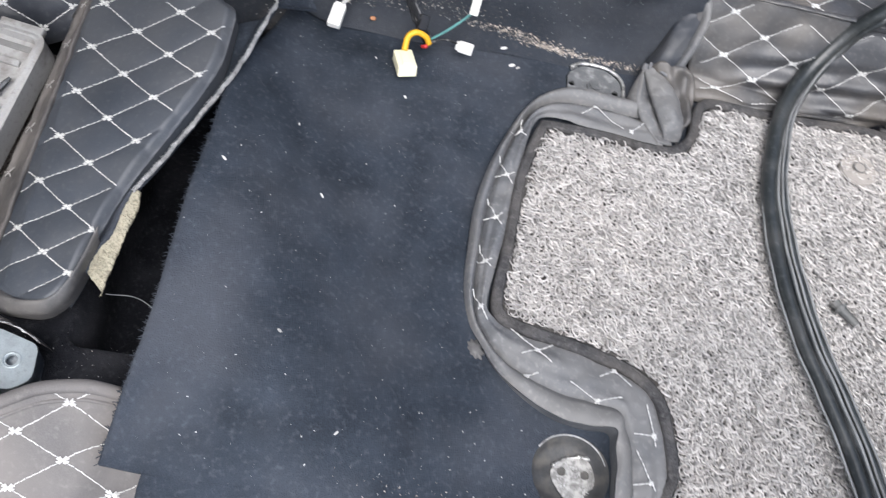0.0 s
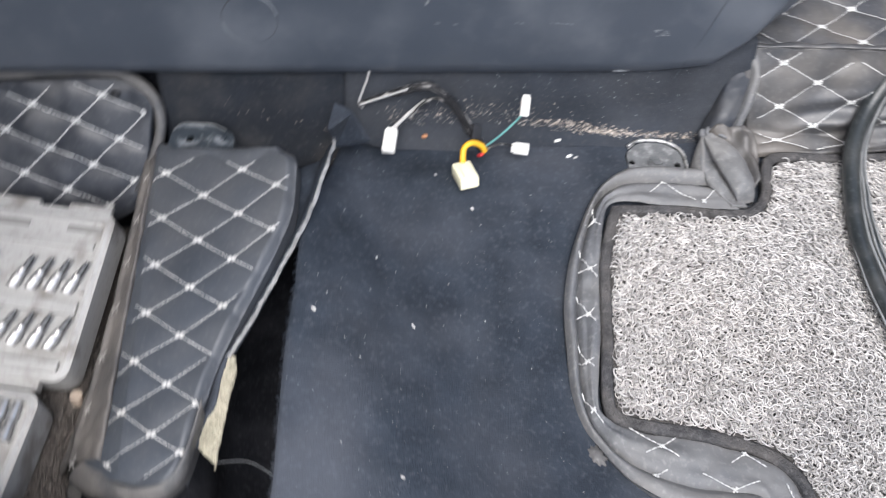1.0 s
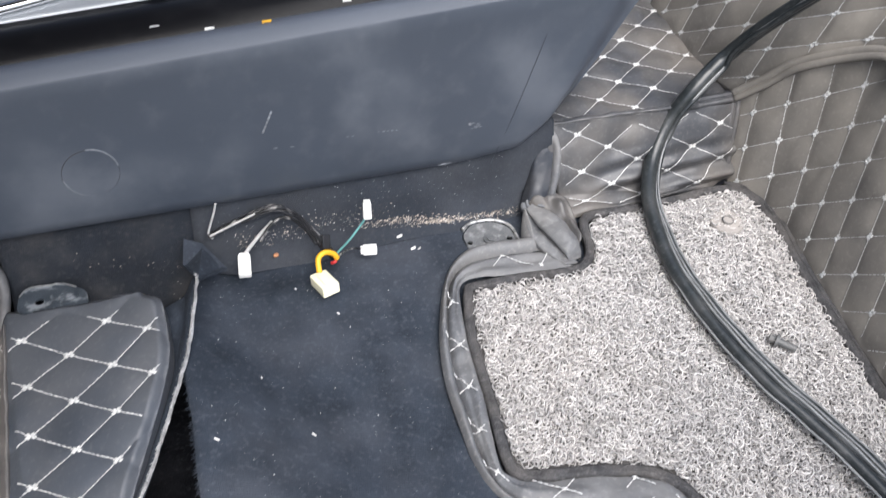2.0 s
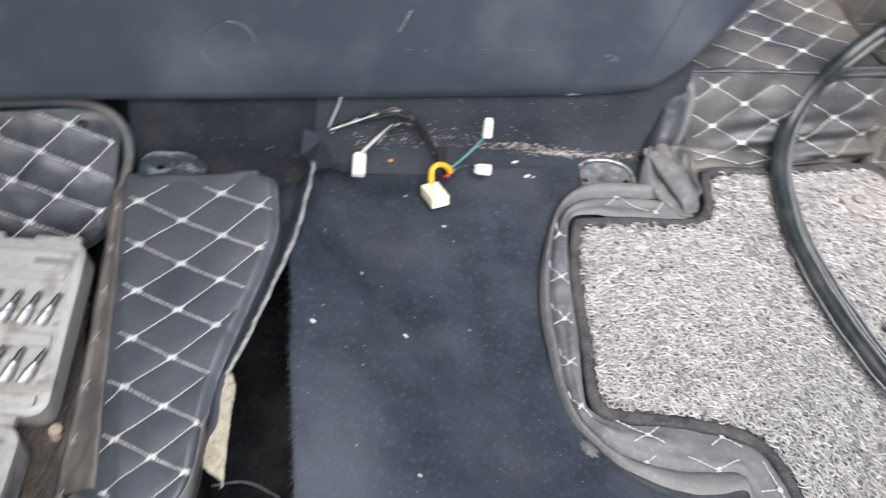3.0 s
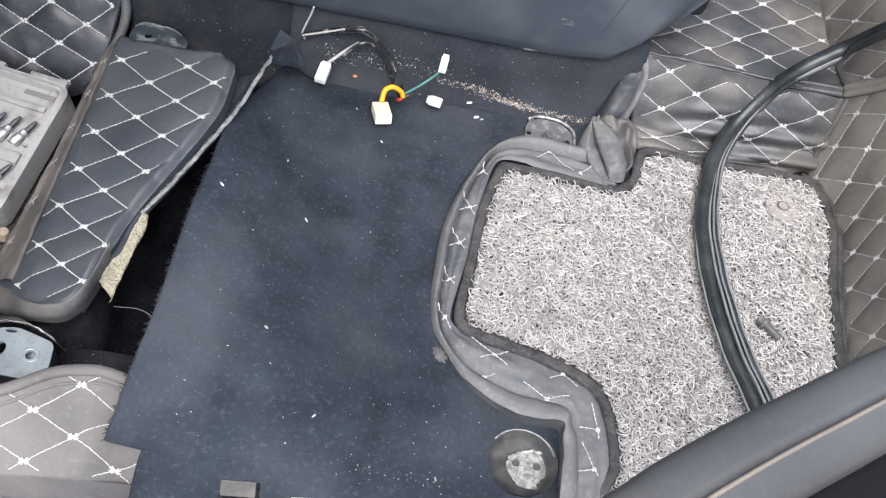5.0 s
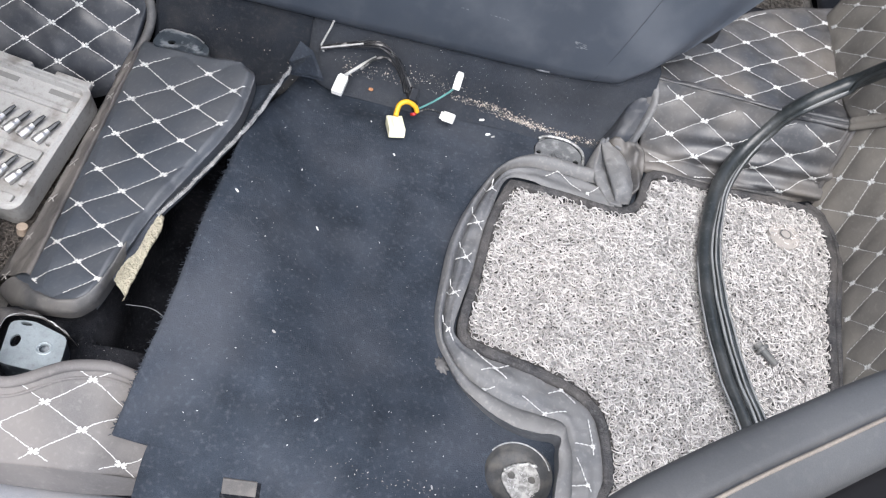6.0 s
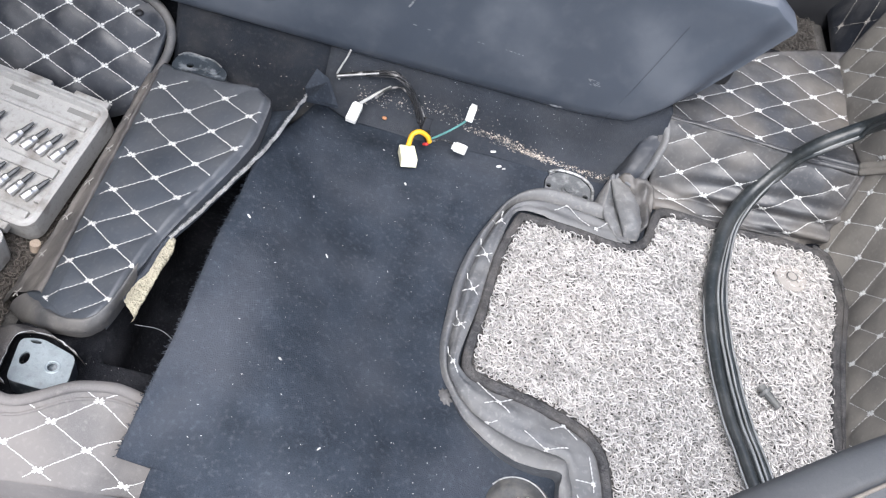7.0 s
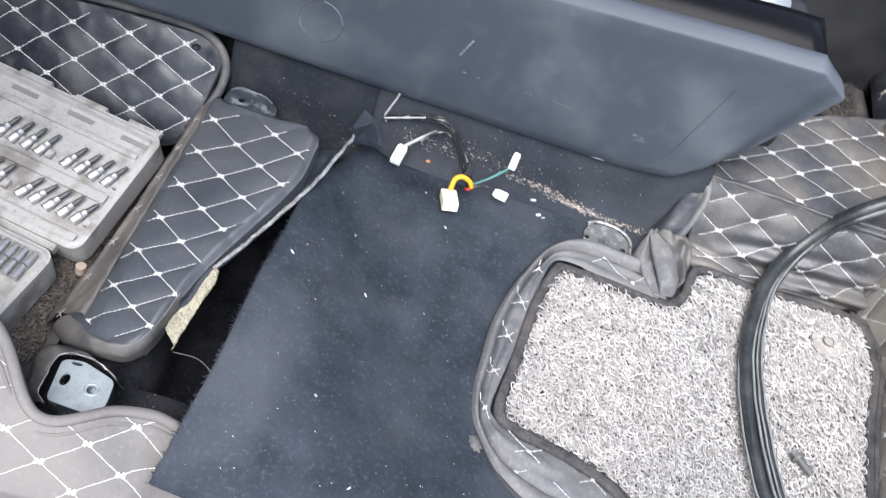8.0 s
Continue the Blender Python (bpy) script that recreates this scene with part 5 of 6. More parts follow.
flap_b = [(0.2610, 0.6260, 0.0280), (0.2810, 0.6070, 0.0250), (0.2900, 0.5800, 0.0205), (0.2900, 0.5640, 0.0150), (0.2885, 0.5565, 0.0080)]
part("gathered_fold", loft([[(x + 0.004, y, z - 0.010) for x, y, z in flap_a], flap_a, flap_m, flap_b, [(x - 0.002, y, z - 0.010) for x, y, z in flap_b]], 50, 22, 0.0022, 70.0), BAND, FRONT_MAT, "creased pale fold of leatherette at the notch")
part("gathered_fold", strip([(0.2490, 0.6180, 0.0230), (0.2462, 0.5930, 0.0180), (0.2520, 0.5700, 0.0150), (0.2660, 0.5480, 0.0135)], [(0.2560, 0.6195, 0.0200), (0.2650, 0.5960, 0.0150), (0.2740, 0.5730, 0.0120), (0.2810, 0.5500, 0.0095)], 36, 10, 0.001, 0.005, 0.003), RIM_SKIN, FRONT_MAT, "dark pleat beside the fold")
part("gathered_fold", strip([(0.2400, 0.6010, 0.0080), (0.2440, 0.6110, 0.0150), (0.2500, 0.6230, 0.0240)], [(0.2470, 0.5860, 0.0170), (0.2500, 0.6010, 0.0220), (0.2520, 0.6200, 0.0270)], 24, 6, 0.001, 0.002, 0.002), BAND, FRONT_MAT, "pale edge of the pleat")
fold([(0.262, 0.636, 0.020), (0.278, 0.622, 0.016), (0.288, 0.600, 0.012), (0.292, 0.570, 0.010)], [(0.290, 0.640, 0.030), (0.304, 0.630, 0.022), (0.306, 0.608, 0.014), (0.302, 0.580, 0.009)], 0.004)

snap = thing("snap_button", "round grey plastic snap button on the coil mat", "button", Matrix.Translation((0.463, 0.550, coil_z(0.463, 0.550) + 0.0052)))
disc = bmesh.new()
for r0, r1, z0_, z1_ in ((0.0185, 0.0175, 0.0, 0.0022), (0.0062, 0.0052, 0.0022, 0.0048)):
    bmesh.ops.create_cone(disc, cap_ends=True, segments=36, radius1=r0, radius2=r1, depth=z1_ - z0_, matrix=Matrix.Translation((0, 0, (z0_ + z1_) / 2)))
SNAP = material("dusty_clear_plastic", (0.30, 0.28, 0.26), 0.45, 0.15, 60, 900, 0.05, 0.0004)
part("disc", disc, SNAP, snap, smooth=False)
rim_ring = tube([(0.0058 * math.cos(w), 0.0058 * math.sin(w), 0.0046) for w in np.linspace(0, 2 * math.pi, 24, endpoint=False)], 0.0006, 5, True)
part("rim_ring", rim_ring, PIPING, snap)

clip = thing("trim_clip", "dark grey plastic trim clip lying on the coil mat", "clip", pose(0.420, 0.398, coil_z(0.42, 0.4) + 0.012, 90, 0, 40))
shank = bmesh.new()
bmesh.ops.create_cone(shank, cap_ends=True, segments=14, radius1=0.0042, radius2=0.0034, depth=0.018, matrix=Matrix.Translation((0, 0, 0.010)))
part("shank", shank, RUBBER_GREY, clip, smooth=False)
head = bmesh.new()
bmesh.ops.create_cone(head, cap_ends=True, segments=18, radius1=0.0078, radius2=0.0070, depth=0.0030)
bmesh.ops.create_cone(head, cap_ends=True, segments=12, radius1=0.0050, radius2=0.0042, depth=0.007, matrix=Matrix.Translation((0, 0, -0.004)))
part("head", head, RUBBER_GREY, clip, smooth=False)

# ---- loose door seal lying over the mat ----
SEAL = thing("door_seal", "loose black rubber door seal looped over the coil mat", "door seal")
SEAL_PATH = [(0.545, 0.575, 0.305), (0.529, 0.598, 0.2715), (0.509, 0.643, 0.199), (0.497, 0.667, 0.152), (0.480, 0.667, 0.134), (0.454, 0.660, 0.112), (0.434, 0.658, 0.076), (0.411, 0.637, 0.048), (0.387, 0.597, 0.033), (0.373, 0.550, 0.026), (0.364, 0.503, 0.022), (0.363, 0.452, 0.019), (0.368, 0.405, 0.016), (0.377, 0.356, 0.014), (0.390, 0.315, 0.012), (0.404, 0.265, 0.010), (0.416, 0.200, 0.008)]
sp = spline(SEAL_PATH, 200)
bulb = bmesh.new()
sweep(bulb, sp, circle(0.0082, 14), scale=[1 - 0.34 * smooth(95, 165, i) for i in range(len(sp))])
bmesh.ops.recalc_face_normals(bulb, faces=bulb.faces)
part("bulb", bulb, RUBBER, SEAL)
for name, dx, dz, r, squash, mat in (("flange", 0.0100, -0.004, 0.0050, 0.7, RUBBER), ("flange", 0.0165, -0.004, 0.0040, 0.8, RUBBER), ("ridge", 0.0066, 0.0045, 0.0014, 1.0, RUBBER_PALE), ("ridge", 0.0128, 0.0008, 0.0012, 1.0, RUBBER_PALE), ("ridge", 0.0185, -0.0008, 0.0012, 1.0, RUBBER_PALE), ("ridge", -0.0062, -0.0002, 0.0011, 1.0, RUBBER_PALE)):
    lane = []
    for i in range(len(sp)):
        ahead = Vector(sp[min(i + 1, 199)] - sp[max(i - 1, 0)]).normalized()
        side = ahead.cross(Vector((0, 0, 1))).normalized()
        grow = smooth(70, 150, i)
        lane.append(Vector(sp[i]) - side * dx * (0.45 + 0.75 * grow) + Vector((0, 0, dz + 0.0004 * math.sin(i * 0.5 + dx * 900))))
    part(name, tube(lane, r, 8, squash=squash), mat, SEAL, "pale worn ridge" if name == "ridge" else "")

# ---- centre console ----
CONSOLE = thing("centre_console", "dark grey plastic centre console with a glossy black top strip", "console")
nx, rows = 150, []
panel = bmesh.new()
for i in range(nx):
    s = i / (nx - 1)
    zb = float(np.interp(s, [0, 0.35, 0.62, 0.86, 0.915, 0.95, 1.0], [0.098, 0.088, 0.079, 0.074, 0.080, 0.100, 0.128]))
    xb = float(np.interp(s, [0, 0.915, 1.0], [-0.62, 0.250, 0.300]))
    xt = float(np.interp(s, [0, 0.88, 1.0], [-0.62, 0.300, 0.372]))
    zt = float(np.interp(s, [0, 0.40, 0.84, 0.94, 1.0], [0.205, 0.229, 0.251, 0.253, 0.226]))
    col = []
    for y, w, dz in ((0.690, 0, 0.004), (0.662, 0, 0.0), (0.657, 0.03, 0.0), (0.6555, 0.10, 0), (0.658, 0.30, 0), (0.661, 0.50, 0), (0.665, 0.70, 0), (0.669, 0.90, 0), (0.670, 0.985, 0), (0.6712, 1.0, 0.0)):
        curl = smooth(0.95, 1.0, s) * 0.010
        col.append(panel.verts.new((xb + (xt - xb) * w, y + curl, zb + (zt - zb) * w + dz)))
    rows.append(col)
for i in range(nx - 1):
    for j in range(len(rows[0]) - 1):
        panel.faces.new((rows[i][j], rows[i + 1][j], rows[i + 1][j + 1], rows[i][j + 1]))
bmesh.ops.recalc_face_normals(panel, faces=panel.faces)
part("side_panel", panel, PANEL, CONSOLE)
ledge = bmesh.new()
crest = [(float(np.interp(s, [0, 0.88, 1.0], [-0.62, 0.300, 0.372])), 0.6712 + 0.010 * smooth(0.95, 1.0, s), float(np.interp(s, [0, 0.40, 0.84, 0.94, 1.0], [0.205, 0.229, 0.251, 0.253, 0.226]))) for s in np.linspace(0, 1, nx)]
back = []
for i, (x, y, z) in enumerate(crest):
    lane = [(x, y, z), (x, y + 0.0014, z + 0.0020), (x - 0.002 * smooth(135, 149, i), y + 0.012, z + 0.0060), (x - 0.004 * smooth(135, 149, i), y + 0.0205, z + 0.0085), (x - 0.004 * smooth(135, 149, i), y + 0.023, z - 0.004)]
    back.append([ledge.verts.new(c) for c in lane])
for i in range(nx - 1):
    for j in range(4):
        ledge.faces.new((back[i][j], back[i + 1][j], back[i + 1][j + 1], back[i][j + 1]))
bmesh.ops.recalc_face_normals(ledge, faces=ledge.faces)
part("top_ledge", ledge, LEDGE_LIT, CONSOLE, "bevelled top edge of the console, lightened for skylight")
endcap = bmesh.new()
box(endcap, (0.10, 0.692, 0.130), (0.345, 0.84, 0.236), 0.012)
box(endcap, (-0.62, 0.692, 0.130), (0.10, 0.84, 0.212), 0.004)
part("body", endcap, PANEL_DARK, CONSOLE)
gloss = bmesh.new()
sweep(gloss, [(x, 0, float(np.interp(x, [-0.62, -0.19, 0.3, 0.42], [0.208, 0.2350, 0.2610, 0.2610]))) for x in np.linspace(-0.62, 0.335, 60)],
      [(-0.693, -0.030), (-0.6935, 0.0005), (-0.735, 0.005), (-0.748, 0.006), (-0.752, 0.001), (-0.752, -0.03)])
bmesh.ops.recalc_face_normals(gloss, faces=gloss.faces)
part("gloss_strip", gloss, GLOSS, CONSOLE, "piano-black strip along the console's edge")
deck = bmesh.new()
sweep(deck, [(x, 0, float(np.interp(x, [-0.62, -0.19, 0.3, 0.42], [0.208, 0.2350, 0.2610, 0.2610]))) for x in np.linspace(-0.62, 0.30, 40)],
      [(-0.753, -0.03), (-0.753, 0.003), (-0.757, 0.006), (-0.830, 0.010), (-0.850, 0.006), (-0.850, -0.03)])
bmesh.ops.recalc_face_normals(deck, faces=deck.faces)
part("deck", deck, DECK, CONSOLE, "grey satin deck of the console")
bar = tube(spline([(-0.40, 0.745, 0.231), (-0.20, 0.762, 0.245), (-0.080, 0.787, 0.256)], 30), 0.0042, 10)
part("chrome_bar", bar, CHROME, CONSOLE, "chrome trim bar")
card = bmesh.new()
box(card, (-0.050, -0.030, 0.0), (0.050, 0.030, 0.0012), 0.0004, pose(-0.015, 0.805, 0.262, 0, 0, -9))
single("card", card, PAPER, "white card lying on the console's deck", "card", smooth=False)
cap = bmesh.new()
bmesh.ops.create_cone(cap, cap_ends=True, segments=48, radius1=0.0232, radius2=0.0228, depth=0.0009, matrix=pose(-0.1570, 0.6592, 0.1435, 84, 0, 0))
part("screw_cap", cap, PANEL, CONSOLE, "round blanking cap", False)
seam = tube(spline([(0.2205, 0.6550, 0.071), (0.2365, 0.6571, 0.1187), (0.2497, 0.6598, 0.1619), (0.258, 0.6620, 0.190), (0.2645, 0.6640, 0.212)], 30), 0.00022, 5)
part("seam", seam, PANEL_SEAM, CONSOLE)


def panel_y(x, z):
    low = float(np.interp(x, [-0.62, -0.32, -0.08, 0.13, 0.25], [0.098, 0.088, 0.079, 0.074, 0.080]))
    high = float(np.interp(x, [-0.62, -0.25, 0.28, 0.33], [0.205, 0.229, 0.251, 0.253]))
    return float(np.interp((z - low) / (high - low), [0.03, 0.10, 0.30, 0.50, 0.70, 0.90], [0.657, 0.6555, 0.658, 0.661, 0.665, 0.669]))


def scratch(runs, wide):
    scr = bmesh.new()
    for x, z, dx, dz in runs:
        p, q = (Vector((a, panel_y(a, c) - 0.0001, c)) for a, c in ((x, z), (x + dx, z + dz)))
        stitch_run(scr, p, q, Vector((0, -1, 0.1)), wide, 0.0003)
    part("scratch", scr, SCUFF_GLINT, CONSOLE, "short pale scratch", False)


pick = random.Random(21)
scratch([(-0.002, 0.1365, 0.0045, -0.0003), (0.0135, 0.1352, 0.0040, -0.0004)], 0.0008)
scratch([(-0.010 + 0.0020 * k, 0.154 + 0.0042 * k, 0.0020, 0.0042) for k in range(5)], 0.0019)
cap_ring = [(-0.1570 + 0.0228 * math.cos(w), panel_y(-0.157, 0.1435 + 0.0228 * math.sin(w)) - 0.0002, 0.1435 + 0.0228 * math.sin(w)) for w in np.linspace(0, 2 * math.pi, 48, endpoint=False)]
part("cap_gap", tube(cap_ring, 0.0005, 6, True), PANEL_DARK, CONSOLE, "dark gap round the blanking cap")
# Two pale arcs imitate highlights on the cap's rim.
for first, last in ((1, 13), (25, 37)):
    part("cap_glint", tube([(x * 1.0, y - 0.0003, z + 0.0006) for x, y, z in cap_ring[first:last]], 0.0006, 6), SCUFF_GLINT, CONSOLE, "painted highlight on the blanking cap's rim")
scratch([(0.066, 0.1352, 0.004, 0.0003), (0.0715, 0.1350, 0.003, -0.0002)], 0.0006)
scratch([(0.097 + 0.0045 * k, 0.1348 - 0.0004 * k, pick.uniform(0.002, 0.004), -0.0003) for k in range(5)], 0.0006)
scratch([(0.196 + pick.uniform(-0.006, 0.006), 0.1228 + pick.uniform(-0.003, 0.003), pick.uniform(0.002, 0.006), pick.uniform(-0.002, 0.0005)) for k in range(11)], 0.0005)
scratch([(0.168 + pick.uniform(-0.008, 0.006), 0.0800 + pick.uniform(-0.0012, 0.0012), pick.uniform(0.003, 0.007), pick.uniform(-0.0006, 0.0006)) for k in range(9)], 0.0005)
for x, y, mat in ((0.007, 0.690, YELLOW), (-0.082, 0.711, GREY_WIRE), (-0.040, 0.694, NYLON), (0.08, 0.700, NYLON)):
    chip = bmesh.new()
    z = float(np.interp(x, [-0.62, -0.19, 0.3, 0.42], [0.208, 0.2350, 0.2610, 0.2610]))
    box(chip, (x - 0.004, y - 0.0009, z + 0.001), (x + 0.004, y + 0.0009, z + 0.0030), 0.0005)
    single("crumb", chip, mat, "small crumb on the glossy console strip", "crumb", smooth=False)

dash = bmesh.new()
box(dash, (0.66, 0.90, -0.04), (0.74, 1.40, 0.36), 0.02, segments=4)
box(dash, (0.38, 1.135, -0.04), (0.67, 1.40, 0.36), 0.015, segments=4)
single("dashboard", dash, PANEL_DARK, "black plastic dashboard leg above the tunnel", "dashboard")

# ---- floor mat on the far side ----
FAR_MAT = thing("floor_mat", "quilted floor mat with coil pile beyond the tunnel", "floor mat", group="floor mats")
quilt("footwell_side", LEATHER_BROWN, FAR_MAT, [(0.605, 0.90), (0.635, 0.90), (0.668, 0.90)], [(0.620, 1.35), (0.645, 1.35), (0.672, 1.35)], lambda x, y: -0.03 + (x - 0.60) * 2.6, (0.63, 1.05), (0.014, 0.032), (0.014, -0.032), 40, 110, 0.010, thread=THREAD_GREY, fine=0.7)
far_ring = [(0.46, 0.93), (0.592, 0.93), (0.592, 1.128), (0.46, 1.128)]
part("backing", sheet([(0.42, 0.905), (0.52, 0.905), (0.615, 0.905)], [(0.42, 1.34), (0.52, 1.34), (0.615, 1.34)], 6, 6, lambda x, y: -0.028, 0.006), COIL_BACK, FAR_MAT)
tagged(part("coil_pile", coil_strands(lambda x, y: inside(x, y, far_ring), (0.46, 0.93), (0.615, 1.32), lambda x, y: -0.027, 2200, 8, (0.0032, 0.0060)), COIL_SHADED, FAR_MAT, "coil pile darkened for dashboard shade"), kind="stuff")

# ---- open door's trim rail, seen from above ----
DOOR = thing("car_door", "dark plastic trim rail of the open car door", "car door")
rail = []
for s, n in spline([(-0.030, -0.056), (0.060, -0.046), (0.117, -0.0425), (0.145, -0.0400), (0.200, -0.0390), (0.290, -0.0415), (0.370, -0.060), (0.438, -0.0886)], 80):
    rail.append((0.854 * s - 0.52 * n, 0.52 * s + 0.854 * n, 0.395))
bm = bmesh.new()
sweep(bm, rail, [(-0.0150, -0.010), (-0.0166, -0.002), (-0.0158, 0.0030), (-0.0130, 0.0065), (-0.0080, 0.0086), (-0.0020, 0.0092), (0.0006, 0.0090), (0.0012, 0.0080), (0.0024, 0.0082), (0.0034, 0.0100), (0.0046, 0.0096), (0.0110, 0.0072), (0.0160, 0.0025), (0.0180, -0.004), (0.0165, -0.010)])
bmesh.ops.recalc_face_normals(bm, faces=bm.faces)
part("trim_rail", bm, DOOR_TRIM, DOOR)
# The tan colour stands in for a highlight along the rail.
bm = bmesh.new()
sweep(bm, rail, [(0.0026, 0.0082), (0.0028, 0.0104), (0.0040, 0.0107), (0.0046, 0.0092)])
bmesh.ops.recalc_face_normals(bm, faces=bm.faces)
part("moulded_seam", bm, SEAM_GLINT, DOOR, "moulded seam in a painted tan highlight")
inner = [p for p in rail[::6]]
# Near-black strip: the colour stands for shadow in the gap below the rail.
skin = strip([(p[0] + 0.006, p[1] - 0.010, 0.380) for p in inner], [(p[0] + 0.027, p[1] - 0.048, 0.372) for p in inner], 40, 6, 0, 0, 0.004)
part("door_gap", skin, GAP_SHADE, DOOR, "near-black strip standing for the shaded door gap")
post = bmesh.new()
box(post, (0.397, 0.115, -0.48), (0.445, 0.158, 0.384), 0.008)
part("door_post", post, PANEL_DARK, DOOR)

# ---- wiring under the seat ----
HARNESS = thing("wiring_harness", "seat wiring harness with white and yellow plugs, lying on the carpet", "wiring")


def wire(points, r, mat, label="", n=40):
    return part("cable", tube(spline(points, n), r, 7), mat, HARNESS, label)


wire([(-0.060, 0.654, 0.088), (-0.0625, 0.6538, 0.078), (-0.0672, 0.6535, 0.064), (-0.0705, 0.653, 0.052), (-0.067, 0.652, 0.046)], 0.0011, GREY_WIRE, "pale grey cable")
wire([(-0.071, 0.652, 0.050), (-0.054, 0.653, 0.057), (-0.036, 0.653, 0.064), (-0.020, 0.653, 0.070), (-0.005, 0.651, 0.073), (0.008, 0.648, 0.064), (0.018, 0.645, 0.052), (0.030, 0.635, 0.034), (0.042, 0.624, 0.015)], 0.0026, BLACK_TAPE, "black taped loom")
wire([(-0.030, 0.650, 0.067), (-0.006, 0.647, 0.075), (0.012, 0.646, 0.064), (0.028, 0.640, 0.042), (0.046, 0.628, 0.016)], 0.0014, BLACK_TAPE)
for k in range(9):
    w = 1.9 * k
    wide = 0.0022 + 0.0009 * (k % 3)
    off = [Vector((wide * math.cos(w + 1.3 * i), 0.0008 * math.sin(w + i) - 0.001, wide * math.sin(w + 1.3 * i))) for i in range(7)]
    lane = [(-0.036, 0.652, 0.063), (-0.018, 0.652, 0.071), (-0.004, 0.649, 0.073), (0.009, 0.646, 0.063), (0.020, 0.641, 0.050), (0.032, 0.633, 0.032), (0.043, 0.624, 0.016)]
    wire([tuple(Vector(p) + o) for p, o in zip(lane, off)], 0.0009 if k % 2 else 0.0007, BLACK_GLOSS)
plug = bmesh.new()
box(plug, (-0.0045, -0.0035, -0.007), (0.0045, 0.0035, 0.007), 0.001, pose(0.0365, 0.632, 0.031, -35, 20, 15))
part("plug", plug, BLACK_GLOSS, HARNESS, "small glossy black plug", False)
wire([(-0.070, 0.650, 0.052), (-0.050, 0.650, 0.060), (-0.026, 0.6485, 0.071)], 0.0010, GREY_WIRE)
wire([(0.028, 0.632, 0.030), (0.018, 0.643, 0.046), (0.003, 0.649, 0.058), (-0.012, 0.647, 0.054), (-0.024, 0.641, 0.042)], 0.0015, BLACK_TAPE)
wire([(-0.010, 0.650, 0.055), (-0.024, 0.648, 0.042), (-0.040, 0.643, 0.027)], 0.0019, GREY_WIRE, "pale grey cable")
wire([(0.0225, 0.602, 0.022), (0.0245, 0.613, 0.029), (0.0320, 0.618, 0.031), (0.0410, 0.619, 0.026), (0.0450, 0.618, 0.019)], 0.0029, YELLOW, "yellow sleeved cable")
wire([(0.044, 0.620, 0.016), (0.042, 0.615, 0.018), (0.039, 0.617, 0.015)], 0.0018, RED, "red cable")
wire([(0.046, 0.625, 0.018), (0.060, 0.628, 0.030), (0.074, 0.634, 0.042), (0.080, 0.636, 0.050)], 0.0012, GREEN_WIRE, "green cable")
wire([(0.046, 0.623, 0.016), (0.060, 0.624, 0.022), (0.074, 0.624, 0.018)], 0.0010, BLACK_TAPE)


def plug(m, size, mat, label):
    bm = bmesh.new()
    sx, sy, sz = size
    box(bm, (-sx / 2, -sy / 2, -sz / 2), (sx / 2, sy / 2, sz / 2), 0.0012)
    box(bm, (-sx * 0.22, -sy * 0.40, sz / 2 - 0.0005), (sx * 0.22, sy * 0.30, sz / 2 + 0.0018), 0.0005)
    box(bm, (-sx * 0.40, sy / 2 - 0.0015, -sz * 0.35), (sx * 0.40, sy / 2 + 0.0025, sz * 0.35), 0.0006)
    ob = part("plug", bm, mat, HARNESS, label, False)
    ob.matrix_world = m
    return ob


plug(pose(0.0245, 0.590, 0.018, -12, 0, 14), (0.0175, 0.0270, 0.0110), CREAM, "pale yellow plug")
plug(pose(-0.0435, 0.631, 0.0220, 14, 0, -10), (0.0120, 0.0225, 0.0075), NYLON, "white plug")
plug(pose(0.0815, 0.638, 0.056, 62, 0, -10), (0.0080, 0.0170, 0.0070), NYLON, "white plug standing up")
plug(pose(0.0800, 0.622, 0.0170, 0, 8, 78), (0.0095, 0.0140, 0.0075), NYLON, "white plug")

# ---- open tool case with socket bits ----
CASE_M = pose(-0.290, 0.573, -0.002, 13, 0, -11)
CASE_OB = thing("bit_case", "open grubby grey plastic case holding socket bits, on the rear mat", "tool case", CASE_M)


def tray(lo, hi, deep, m, lip=0.006, recess=0.007):
    bm = bmesh.new()
    box(bm, (lo[0], lo[1], -deep), (hi[0], hi[1], 0), 0.0)
    vert_edges = [e for e in bm.edges if abs(e.verts[0].co.z - e.verts[1].co.z) > deep * 0.5]
    bmesh.ops.bevel(bm, geom=vert_edges, offset=0.014, segments=5, affect="EDGES", profile=0.5)
    bm.faces.ensure_lookup_table()
    top = max(bm.faces, key=lambda f: f.calc_center_median().z)
    bmesh.ops.inset_individual(bm, faces=[top], thickness=lip * 0.35, depth=0.0)
    bmesh.ops.inset_individual(bm, faces=[top], thickness=lip * 0.5, depth=0.0015)
    bmesh.ops.inset_individual(bm, faces=[top], thickness=lip * 0.4, depth=0.0)
    bmesh.ops.inset_individual(bm, faces=[top], thickness=0.002, depth=-recess)
    for v in bm.verts:
        v.co = m @ v.co
    return bm


part("upper_tray", tray((-0.255, -0.158), (0.0, 0.0), 0.030, Matrix()), CASE, CASE_OB, smooth=False)
LOW_M = CASE_M.inverted() @ pose(-0.334, 0.412, -0.034, 4, 0, -11)
part("lower_tray", tray((-0.22, -0.14), (0.0, 0.0), 0.034, LOW_M), CASE, CASE_OB, smooth=False)
